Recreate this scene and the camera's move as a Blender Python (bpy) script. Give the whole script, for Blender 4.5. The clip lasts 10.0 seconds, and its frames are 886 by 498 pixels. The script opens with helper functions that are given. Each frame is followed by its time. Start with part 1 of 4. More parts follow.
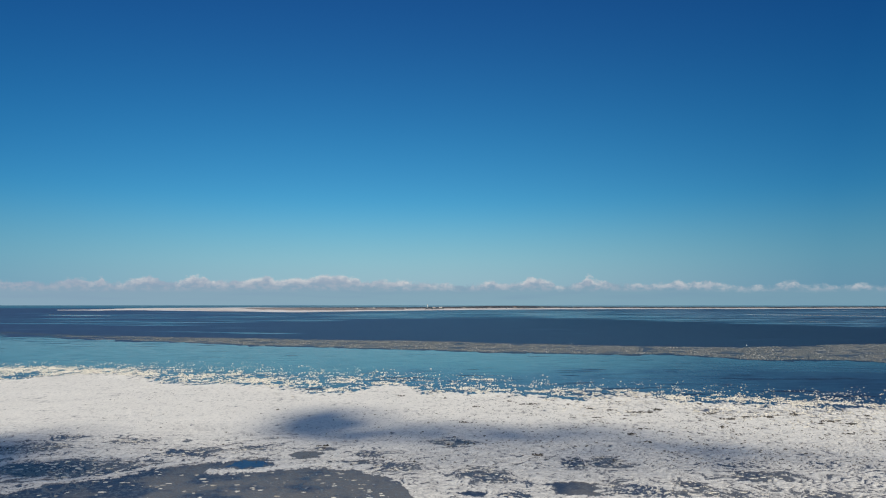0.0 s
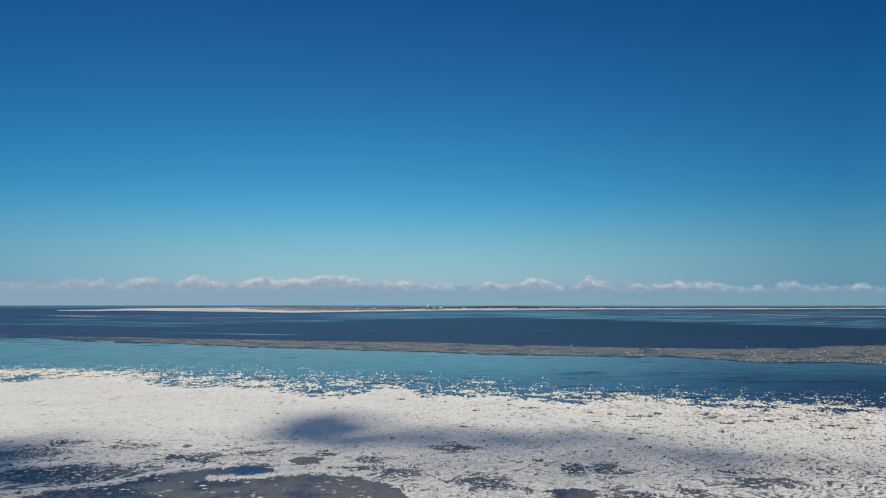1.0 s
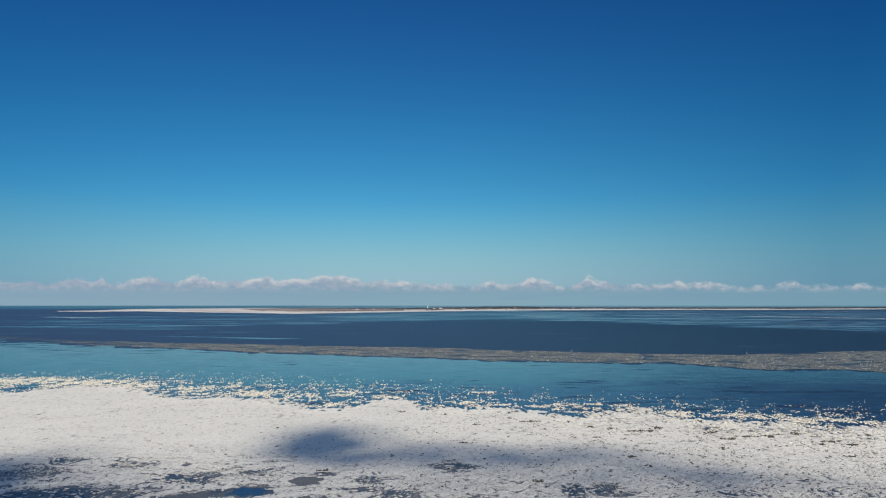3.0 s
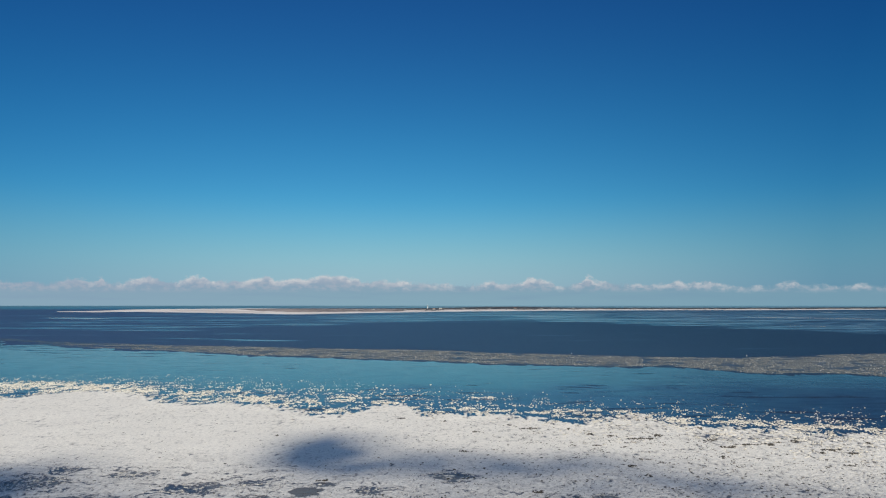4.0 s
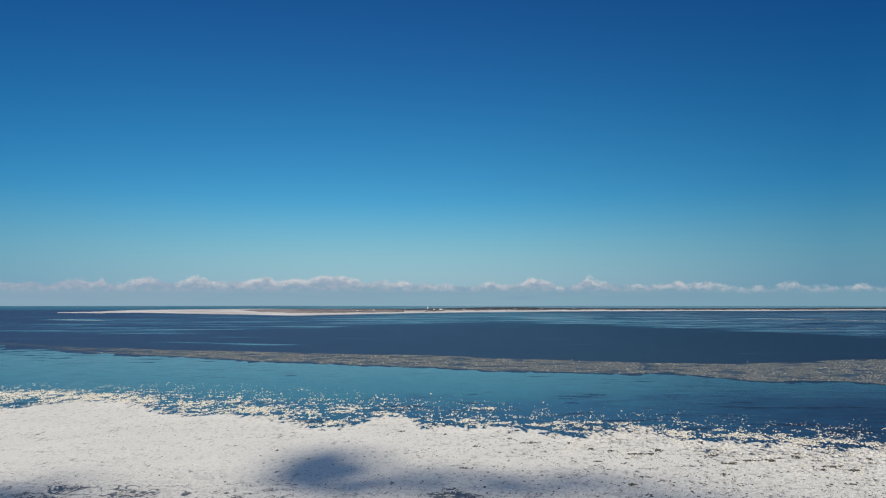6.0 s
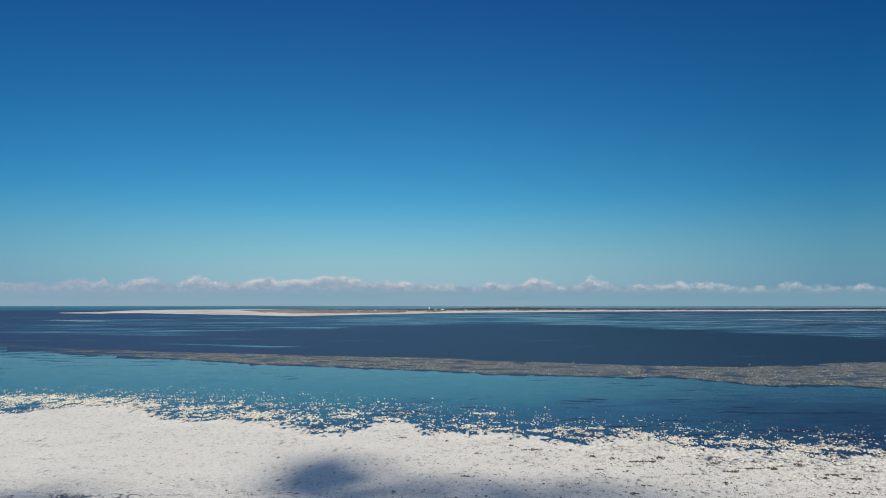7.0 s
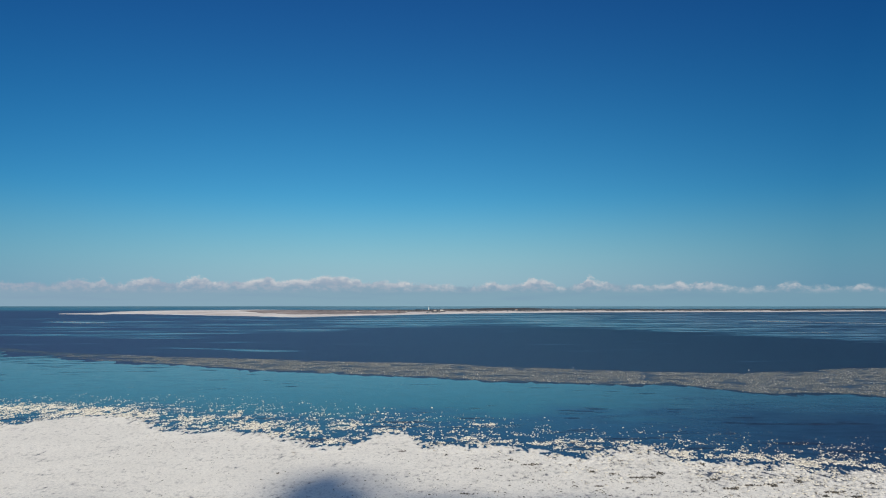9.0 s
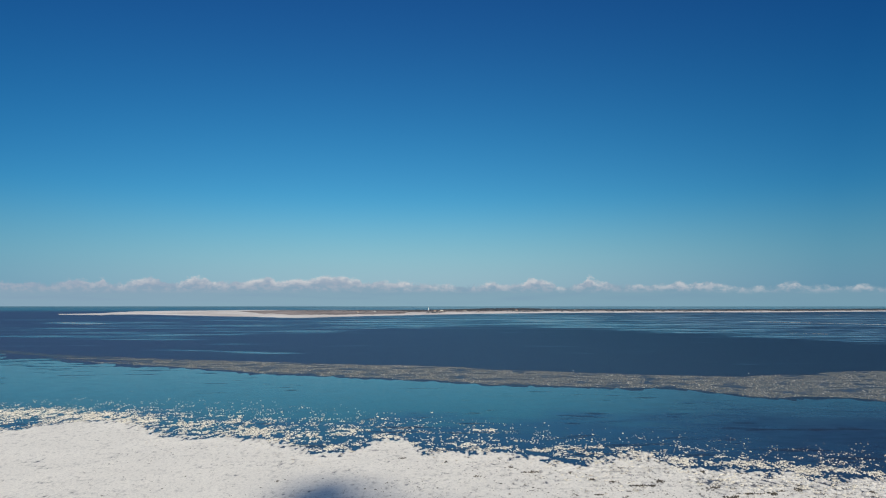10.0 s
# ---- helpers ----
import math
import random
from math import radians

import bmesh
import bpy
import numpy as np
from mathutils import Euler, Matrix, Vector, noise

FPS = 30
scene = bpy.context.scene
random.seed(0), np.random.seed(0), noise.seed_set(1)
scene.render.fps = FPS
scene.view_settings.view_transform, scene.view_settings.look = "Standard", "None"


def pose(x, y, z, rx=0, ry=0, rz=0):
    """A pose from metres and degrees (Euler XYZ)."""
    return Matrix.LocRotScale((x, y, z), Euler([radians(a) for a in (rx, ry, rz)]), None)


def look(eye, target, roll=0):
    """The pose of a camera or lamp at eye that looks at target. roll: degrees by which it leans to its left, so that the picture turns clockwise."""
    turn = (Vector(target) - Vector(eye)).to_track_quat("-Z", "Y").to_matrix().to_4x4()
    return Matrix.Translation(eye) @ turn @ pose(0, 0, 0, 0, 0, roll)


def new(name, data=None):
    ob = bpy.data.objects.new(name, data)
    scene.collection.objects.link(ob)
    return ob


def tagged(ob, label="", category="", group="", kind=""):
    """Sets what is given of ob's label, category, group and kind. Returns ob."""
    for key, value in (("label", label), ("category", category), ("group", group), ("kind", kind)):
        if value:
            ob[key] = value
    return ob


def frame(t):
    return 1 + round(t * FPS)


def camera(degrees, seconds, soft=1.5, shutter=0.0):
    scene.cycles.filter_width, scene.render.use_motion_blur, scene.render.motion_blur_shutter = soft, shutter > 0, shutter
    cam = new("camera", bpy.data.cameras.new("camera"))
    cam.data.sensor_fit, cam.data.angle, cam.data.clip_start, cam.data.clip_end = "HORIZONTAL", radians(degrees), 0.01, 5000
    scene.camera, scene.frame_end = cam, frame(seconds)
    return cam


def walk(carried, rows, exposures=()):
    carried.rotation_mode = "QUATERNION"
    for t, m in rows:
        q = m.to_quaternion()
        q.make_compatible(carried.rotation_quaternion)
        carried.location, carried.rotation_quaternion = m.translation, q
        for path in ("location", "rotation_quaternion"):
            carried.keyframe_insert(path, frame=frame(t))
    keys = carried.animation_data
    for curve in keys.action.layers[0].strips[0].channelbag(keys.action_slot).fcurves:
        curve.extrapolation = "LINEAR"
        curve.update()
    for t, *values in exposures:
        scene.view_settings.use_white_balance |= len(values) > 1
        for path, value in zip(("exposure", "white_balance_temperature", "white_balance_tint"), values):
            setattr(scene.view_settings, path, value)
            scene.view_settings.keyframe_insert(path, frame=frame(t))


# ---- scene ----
cam = camera(72, 10.0, 1.15)
HEIGHTS = ((0.0, 44.0, 4.759, -0.01), (0.5, 44.72, 4.753, -0.01), (1.0, 45.62, 4.747, -0.01), (1.5, 46.82, 4.739, -0.005),
           (2.0, 48.35, 4.728, 0.0), (2.5, 49.9, 4.714, 0.0), (4.0, 54.5, 4.674, -0.02), (4.5, 56.05, 4.661, -0.028),
           (5.0, 57.6, 4.648, -0.034), (5.5, 59.1, 4.635, -0.045), (7.0, 63.5, 4.597, 0.135), (7.5, 65.05, 4.584, 0.125),
           (8.0, 66.6, 4.571, 0.112), (8.5, 68.2, 4.557, 0.105), (9.0, 69.8, 4.543, 0.095), (9.5, 71.35, 4.53, 0.083),
           (10.0, 73.0, 4.515, 0.08))
walk(cam, [(t, pose(0, 0, h, 90 + up, 0, turn)) for t, h, up, turn in HEIGHTS])
scene.view_settings.exposure = 0.0

# ---- sky and sun: clear winter day, sun behind, a little to the right ----
SUN_AZ, SUN_EL = 165.0, 36.0
world = bpy.data.worlds.new("winter_sky")
scene.world = world
world.use_nodes = True
wn = world.node_tree
wn.nodes.clear()
sky = wn.nodes.new("ShaderNodeTexSky")
sky.sky_type = "NISHITA"
sky.sun_disc = False
sky.sun_elevation, sky.sun_rotation = radians(SUN_EL), radians(SUN_AZ)
sky.altitude, sky.air_density, sky.dust_density, sky.ozone_density = 0, 1.0, 0.3, 3.0
sat = wn.nodes.new("ShaderNodeHueSaturation")
sat.inputs["Saturation"].default_value = 1.36
tint = wn.nodes.new("ShaderNodeMix")
tint.data_type, tint.blend_type = "RGBA", "MULTIPLY"
tint.inputs[0].default_value = 1.0
# the blue deepens upwards
deep = wn.nodes.new("ShaderNodeMix")
deep.data_type = "RGBA"
deep.inputs[6].default_value = (0.37, 0.775, 0.85, 1)
deep.inputs[7].default_value = (0.46, 0.59, 0.81, 1)
high = wn.nodes.new("ShaderNodeMapRange")
high.interpolation_type = "SMOOTHSTEP"
high.inputs["From Min"].default_value, high.inputs["From Max"].default_value = 0.22, 0.54
wn.links.new(high.outputs[0], deep.inputs[0])
zenith = wn.nodes.new("ShaderNodeMix")
zenith.data_type = "RGBA"
zenith.inputs[7].default_value = (0.20, 0.82, 0.90, 1)
top = wn.nodes.new("ShaderNodeMapRange")
top.interpolation_type = "SMOOTHSTEP"
top.inputs["From Min"].default_value, top.inputs["From Max"].default_value = 0.46, 0.75
wn.links.new(top.outputs[0], zenith.inputs[0])
wn.links.new(deep.outputs[2], zenith.inputs[6])
wn.links.new(zenith.outputs[2], tint.inputs[7])
# pale winter haze low over the horizon
way = wn.nodes.new("ShaderNodeTexCoord")
split = wn.nodes.new("ShaderNodeSeparateXYZ")
low = wn.nodes.new("ShaderNodeMapRange")
low.interpolation_type = "SMOOTHSTEP"
for key, value in (("From Min", 0.17), ("From Max", 0.0), ("To Min", 0.0), ("To Max", 0.84)):
    low.inputs[key].default_value = value
haze = wn.nodes.new("ShaderNodeMix")
haze.data_type = "RGBA"
SKY_STRENGTH = 0.09
grey = wn.nodes.new("ShaderNodeRGBToBW")
pale = wn.nodes.new("ShaderNodeMix")
pale.data_type, pale.blend_type = "RGBA", "MULTIPLY"
pale.inputs[0].default_value = 1.0
pale.inputs[7].default_value = (0.425, 0.63, 0.895, 1)
wn.links.new(sky.outputs[0], grey.inputs[0])
even = wn.nodes.new("ShaderNodeMath")
even.operation = "MULTIPLY_ADD"
even.inputs[1].default_value, even.inputs[2].default_value = 0.5, 2.9
wn.links.new(grey.outputs[0], even.inputs[0])
wn.links.new(even.outputs[0], pale.inputs[6])
wn.links.new(pale.outputs[2], haze.inputs[7])
back = wn.nodes.new("ShaderNodeBackground")
back.inputs["Strength"].default_value = SKY_STRENGTH
wout = wn.nodes.new("ShaderNodeOutputWorld")
wn.links.new(sky.outputs[0], sat.inputs["Color"])
wn.links.new(sat.outputs[0], tint.inputs[6])
wn.links.new(way.outputs["Generated"], split.inputs[0])
wn.links.new(split.outputs[2], low.inputs["Value"])
wn.links.new(split.outputs[2], high.inputs["Value"])
wn.links.new(split.outputs[2], top.inputs["Value"])
wn.links.new(low.outputs[0], haze.inputs[0])
wn.links.new(tint.outputs[2], haze.inputs[6])
# lens-like falloff tinted into the sky: darker to the sides, most at +x
side = wn.nodes.new("ShaderNodeMath")
side.operation = "MULTIPLY"
wn.links.new(split.outputs[0], side.inputs[0])
wn.links.new(split.outputs[0], side.inputs[1])
dim = wn.nodes.new("ShaderNodeMapRange")
dim.inputs["From Max"].default_value = 0.36
lean = wn.nodes.new("ShaderNodeMath")
lean.operation = "MULTIPLY_ADD"
lean.inputs[1].default_value = 0.13
wn.links.new(split.outputs[0], lean.inputs[0])
wn.links.new(side.outputs[0], lean.inputs[2])
wn.links.new(lean.outputs[0], dim.inputs["Value"])
shade = wn.nodes.new("ShaderNodeMix")
shade.data_type = "RGBA"
shade.inputs[6].default_value, shade.inputs[7].default_value = (1.10, 1.055, 1.00, 1), (0.57, 0.765, 0.845, 1)
wn.links.new(dim.outputs[0], shade.inputs[0])
fall = wn.nodes.new("ShaderNodeMix")
fall.data_type, fall.blend_type = "RGBA", "MULTIPLY"
fall.inputs[0].default_value = 1.0
wn.links.new(haze.outputs[2], fall.inputs[6])
wn.links.new(shade.outputs[2], fall.inputs[7])
wn.links.new(fall.outputs[2], back.inputs["Color"])
wn.links.new(back.outputs[0], wout.inputs["Surface"])

az, el = radians(SUN_AZ), radians(SUN_EL)
TO_SUN = Vector((math.sin(az) * math.cos(el), math.cos(az) * math.cos(el), math.sin(el)))
sun = new("sun", bpy.data.lights.new("sun", "SUN"))
sun.data.energy, sun.data.angle, sun.data.color = 4.95, radians(0.5), (1.0, 0.905, 0.735)
sun.matrix_world = look(TO_SUN * 100, (0, 0, 0))


# ---- materials ----
class Nodes:
    """Short hand for a material's node tree."""

    def __init__(self, name):
        self.mat = bpy.data.materials.new(name)
        self.mat.use_nodes = True
        self.tree = self.mat.node_tree
        self.tree.nodes.clear()
        self.out = self.tree.nodes.new("ShaderNodeOutputMaterial")
        self.place = self.tree.nodes.new("ShaderNodeNewGeometry").outputs["Position"]

    def add(self, kind, **ins):
        n = self.tree.nodes.new(kind)
        for k, v in ins.items():
            self.put(n.inputs[k.replace("_", " ")], v)
        return n

    def put(self, socket, v):
        if isinstance(v, bpy.types.NodeSocket):
            self.tree.links.new(v, socket)
        else:
            socket.default_value = v

    def stretched(self, sx, sy, sz, shift=0.0):
        n = self.add("ShaderNodeMapping", Vector=self.place)
        n.inputs["Scale"].default_value = (sx, sy, sz)
        n.inputs["Location"].default_value = (shift, shift * 0.7, 0)
        return n.outputs[0]

    def noise(self, vec, scale=1.0, detail=4.0, rough=0.55):
        return self.add("ShaderNodeTexNoise", Vector=vec, Scale=scale, Detail=detail, Roughness=rough).outputs["Fac"]

    def ramp(self, fac, *stops):
        n = self.add("ShaderNodeValToRGB", Fac=fac)
        r = n.color_ramp
        while len(r.elements) < len(stops):
            r.elements.new(0.5)
        for e, (p, c) in zip(r.elements, stops):
            e.position, e.color = p, (c if len(c) == 4 else (*c, 1))
        return n.outputs["Color"]

    def level(self, fac, a, b, lo=0.0, hi=1.0, soft=True):
        n = self.add("ShaderNodeMapRange", Value=fac)
        n.interpolation_type = "SMOOTHSTEP" if soft else "LINEAR"
        for k, v in zip(("From Min", "From Max", "To Min", "To Max"), (a, b, lo, hi)):
            n.inputs[k].default_value = v
        return n.outputs["Result"]

    def mix(self, fac, a, b):
        n = self.add("ShaderNodeMix")
        n.data_type = "RGBA"
        self.put(n.inputs[0], fac), self.put(n.inputs[6], a), self.put(n.inputs[7], b)
        return n.outputs[2]

    def math(self, op, a, b=0.0):
        n = self.add("ShaderNodeMath")
        n.operation = op
        self.put(n.inputs[0], a), self.put(n.inputs[1], b)
        return n.outputs[0]

    def xyz(self):
        return self.add("ShaderNodeSeparateXYZ", Vector=self.place).outputs

    def bump(self, height, strength, distance):
        return self.add("ShaderNodeBump", Height=height, Strength=strength, Distance=distance).outputs[0]

    def finish(self, color, rough, normal=None, **more):
        p = self.add("ShaderNodeBsdfPrincipled", Roughness=rough, **more)
        self.put(p.inputs["Base Color"], color if isinstance(color, bpy.types.NodeSocket) else (*color, 1))
        if normal is not None:
            self.put(p.inputs["Normal"], normal)
        self.tree.links.new(p.outputs[0], self.out.inputs["Surface"])
        return self.mat


def water_material():
    """Wind-rippled open sea with long calm, skimmed streaks."""
    m = Nodes("open_water")
    x = m.xyz()[0]
    bias = m.add("ShaderNodeAttribute")
    bias.attribute_name = "calm"
    streak = m.noise(m.stretched(0.0026, 0.017, 1), 1, 7, 0.68)
    fine = m.noise(m.stretched(0.014, 0.07, 1, 7), 1, 5, 0.65)
    wisp = m.math("MULTIPLY", m.math("SUBTRACT", fine, 0.5), m.level(x, 150, 500, 0.34, 0.80))
    s = m.math("ADD", m.math("ADD", streak, wisp), bias.outputs["Fac"])
    calm = m.level(s, 0.46, 0.72)
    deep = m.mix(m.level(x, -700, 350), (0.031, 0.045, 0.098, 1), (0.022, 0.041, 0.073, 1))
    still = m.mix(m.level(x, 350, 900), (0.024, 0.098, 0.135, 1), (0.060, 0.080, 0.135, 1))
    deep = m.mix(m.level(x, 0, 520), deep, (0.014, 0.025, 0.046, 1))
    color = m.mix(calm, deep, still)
    # far strip: teal of the mirrored low sky, mixed into the colour by distance
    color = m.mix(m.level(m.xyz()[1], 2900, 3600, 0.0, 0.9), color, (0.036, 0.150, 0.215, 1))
    # thin grey grease ice in the densest streaks
    color = m.mix(m.level(s, 0.66, 0.80, 0.0, 0.55), color, (0.16, 0.19, 0.20, 1))
    rough = m.level(calm, 0, 1, 0.42, 0.13, False)
    wave = m.noise(m.stretched(0.5, 1.1, 1), 1, 4, 0.6)
    wave_amount = m.level(calm, 0, 1, 0.9, 0.14, False)
    return m.finish(color, rough, m.add("ShaderNodeBump", Height=wave, Strength=wave_amount, Distance=0.5).outputs[0], IOR=1.333)


def young_ice_material():
    """Thin dark new ice, smooth enough to mirror the sky, with wet leads."""
    m = Nodes("young_ice")
    x, y, _ = m.xyz()
    reach = m.add("ShaderNodeAttribute")
    reach.attribute_name = "cover"
    patch = m.noise(m.stretched(0.02, 0.045, 1, 19), 1, 4, 0.6)
    off = m.math("ADD", reach.outputs["Fac"], m.math("ADD", m.math("MULTIPLY", m.math("SUBTRACT", patch, 0.5), 0.7), m.level(x, -200, 260, 0.12, -0.36)))
    zone = m.level(off, 0.48, 0.12)
    loose = m.math("MULTIPLY", zone, 0.06)
    streak = m.noise(m.stretched(0.019, 0.085, 1, 3), 1, 6, 0.62)
    rotten = m.math("ADD", m.level(y, 520, 640, 0.0, 0.045), m.math("MULTIPLY", m.level(x, -220, -480), m.level(y, 590, 760, 0.0, 0.13)))
    lead = m.level(m.math("ADD", m.math("ADD", streak, rotten), loose), 0.615, 0.71)
    mottled = m.noise(m.stretched(0.05, 0.12, 1, 11), 1, 4)
    skin = m.mix(mottled, (0.018, 0.074, 0.074, 1), (0.027, 0.093, 0.090, 1))
    wet = m.math("MULTIPLY", m.level(x, 30, 270), m.level(reach.outputs["Fac"], 1.05, 0.25, 0.45, 1.0))
    skin = m.mix(wet, skin, (0.020, 0.016, 0.060, 1))
    skin = m.mix(zone, skin, (0.012, 0.022, 0.054, 1))
    color = m.mix(m.math("MULTIPLY", lead, m.level(wet, 0.0, 1.0, 1.0, 0.55)), skin, (0.010, 0.024, 0.054, 1))
    rough = m.math("ADD", m.level(mottled, 0.3, 0.7, 0.08, 0.18, False), m.math("ADD", m.math("MULTIPLY", lead, 0.28), m.math("ADD", m.math("MULTIPLY", zone, 0.03), m.math("MULTIPLY", wet, 0.24))))
    ripple = m.noise(m.stretched(0.6, 1.2, 1), 1, 3)
    return m.finish(color, rough, m.bump(ripple, m.level(lead, 0, 1, 0.12, 0.8, False), 0.4), IOR=1.46)


def grey_ice_material():
    """Thin wet grey ice between the snowy floes."""
    m = Nodes("grey_ice")
    blot = m.noise(m.stretched(0.07, 0.09, 1, 5), 1, 5)
    grain = m.noise(m.stretched(1.5, 1.5, 1), 1, 4)
    color = m.mix(m.level(m.math("ADD", blot, m.math("ADD", m.level(m.xyz()[0], -110, -45, -0.22, 0.05), m.level(m.xyz()[0], -12, 18, 0.0, -0.16))), 0.36, 0.56), (0.030, 0.042, 0.076, 1), (0.140, 0.134, 0.130, 1))
    dust = m.noise(m.stretched(0.45, 1.1, 1, 8), 1, 5, 0.7)
    color = m.mix(m.level(dust, 0.52, 0.70, 0.0, 0.35), color, (0.36, 0.36, 0.37, 1))
    return m.finish(color, m.level(grain, 0.3, 0.7, 0.3, 0.55, False), m.bump(grain, 0.2, 0.1), IOR=1.31)


def snow_ice_material(name, clean, dirty, dirt_from, lump, soil, wet=False):
    """Snow-covered brash ice: pale, grainy, with traces of sand and weed."""
    m = Nodes(name)
    broad = m.noise(m.stretched(0.035, 0.05, 0.1), 1, 4)
    grit = m.noise(m.stretched(0.8, 0.8, 0.8, 2), 1, 6, 0.7)
    fine = m.noise(m.stretched(2.6, 2.6, 2.6, 9), 1, 5, 0.65)
    tone = m.ramp(broad, (0.3, tuple(0.92 * c for c in clean)), (0.7, clean))
    x = m.xyz()[0]
    side = m.level(x, -160, 140, 0.085, 0.0)
    dirt = m.level(m.math("SUBTRACT", grit, side), dirt_from, dirt_from + 0.10)
    color = m.mix(m.math("MULTIPLY", dirt, 0.75), tone, (*dirty, 1))
    crack = m.noise(m.stretched(0.30, 0.42, 0.5, 31), 1, 6, 0.68)
    color = m.mix(m.math("MULTIPLY", m.level(crack, 0.58, 0.68), 0.55), color, (0.30, 0.29, 0.28, 1))
    mottle = m.noise(m.stretched(0.9, 1.1, 1, 17), 1, 3, 0.7)
    color = m.mix(m.level(mottle, 0.40, 0.60, 0.30, 0.0), color, (0.50, 0.50, 0.495, 1))
    island = m.tree.nodes[1].outputs["Random Per Island"]
    rough = 0.85
    if wet:
        # soaked and ragged where the snow is thin
        thin = m.add("ShaderNodeAttribute")
        thin.attribute_name = "cover"
        shred = m.noise(m.stretched(1.3, 1.5, 1, 41), 1, 5, 0.74)
        soak = m.math("ADD", thin.outputs["Fac"], m.math("MULTIPLY", m.math("SUBTRACT", shred, 0.5), 2.4))
        blot = m.noise(m.stretched(0.07, 0.09, 1, 5), 1, 5)
        under = m.mix(m.level(blot, 0.36, 0.56), (0.050, 0.064, 0.098, 1), (0.125, 0.124, 0.128, 1))
        color = m.mix(m.level(soak, 0.10, 1.55, 0.66, 0.0), color, (0.34, 0.34, 0.345, 1))
        bare = m.level(soak, -0.02, 0.20, 1.0, 0.0)
        color = m.mix(bare, color, under)
        rough = m.level(bare, 0.0, 1.0, 0.85, 0.42, False)
    else:
        color = m.mix(m.level(island, 0.5, 1.0, 0.0, soil), color, (*dirty, 1))
    relief = m.math("ADD", m.math("MULTIPLY", grit, 0.7), m.math("MULTIPLY", fine, 0.3))
    return m.finish(color, rough, m.bump(relief, 0.8, lump))


def pool_material():
    """Still dark blue water."""
    m = Nodes("pool_water")
    ripple = m.noise(m.stretched(0.8, 1.0, 1, 23), 1, 4)
    color = m.mix(m.level(ripple, 0.35, 0.65), (0.016, 0.044, 0.115, 1), (0.024, 0.058, 0.135, 1))
    return m.finish(color, 0.3, m.bump(ripple, 0.3, 0.2), IOR=1.333)


def brash_material():
    """Dirty grey-brown rubble ice; each lump has a tone of its own."""
    m = Nodes("brash_ice")
    island = m.tree.nodes[1].outputs["Random Per Island"]
    tone = m.ramp(island, (0.0, (0.020, 0.046, 0.076)), (0.38, (0.062, 0.090, 0.114)), (0.64, (0.118, 0.130, 0.130)), (0.89, (0.19, 0.180, 0.165)), (1.0, (0.60, 0.60, 0.57)))
    grain = m.noise(m.stretched(1.8, 1.8, 1.8), 1, 5)
    color = m.mix(m.math("MULTIPLY", grain, 0.4), tone, (0.105, 0.115, 0.12, 1))
    return m.finish(color, 0.75, m.bump(grain, 0.6, 0.15))


def slush_material():
    m = Nodes("slush")
    n = m.noise(m.stretched(0.09, 0.2, 1, 4), 1, 6, 0.65)
    color = m.ramp(n, (0.42, (0.020, 0.055, 0.105)), (0.56, (0.080, 0.092, 0.102)), (0.7, (0.13, 0.135, 0.13)))
    return m.finish(color, 0.5, m.bump(n, 0.4, 0.2), IOR=1.31)


def earthy(name, dark, light, sx, sy, rough=0.9, lo=0.35, hi=0.65):
    m = Nodes(name)
    n = m.noise(m.stretched(sx, sy, sx), 1, 6, 0.65)
    fine = m.noise(m.stretched(0.4, 0.4, 0.4, 3), 1, 4)
    color = m.mix(m.math("MULTIPLY", fine, 0.3), m.ramp(n, (lo, dark), (hi, light)), (*dark, 1))
    return m.finish(color, rough, m.bump(fine, 0.4, 0.5))


def plain(name, color, rough=0.6, metal=0.0):
    m = Nodes(name)
    n = m.noise(m.stretched(1.3, 1.3, 1.3), 1, 4)
    return m.finish(m.mix(m.math("MULTIPLY", n, 0.3), (*color, 1), tuple(0.7 * c for c in color) + (1,)), rough, None, Metallic=metal)


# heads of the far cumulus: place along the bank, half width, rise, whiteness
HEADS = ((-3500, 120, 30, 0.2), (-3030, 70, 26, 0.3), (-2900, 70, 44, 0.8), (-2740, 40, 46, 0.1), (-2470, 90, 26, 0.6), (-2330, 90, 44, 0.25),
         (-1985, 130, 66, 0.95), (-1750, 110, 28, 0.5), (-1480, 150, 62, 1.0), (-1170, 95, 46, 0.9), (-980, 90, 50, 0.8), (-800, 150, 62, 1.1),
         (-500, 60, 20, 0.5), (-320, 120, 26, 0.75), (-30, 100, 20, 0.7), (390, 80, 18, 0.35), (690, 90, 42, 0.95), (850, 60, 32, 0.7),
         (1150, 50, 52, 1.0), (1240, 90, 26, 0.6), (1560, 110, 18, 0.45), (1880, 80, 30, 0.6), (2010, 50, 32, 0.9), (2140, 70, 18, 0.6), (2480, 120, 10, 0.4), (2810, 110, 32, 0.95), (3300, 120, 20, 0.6))


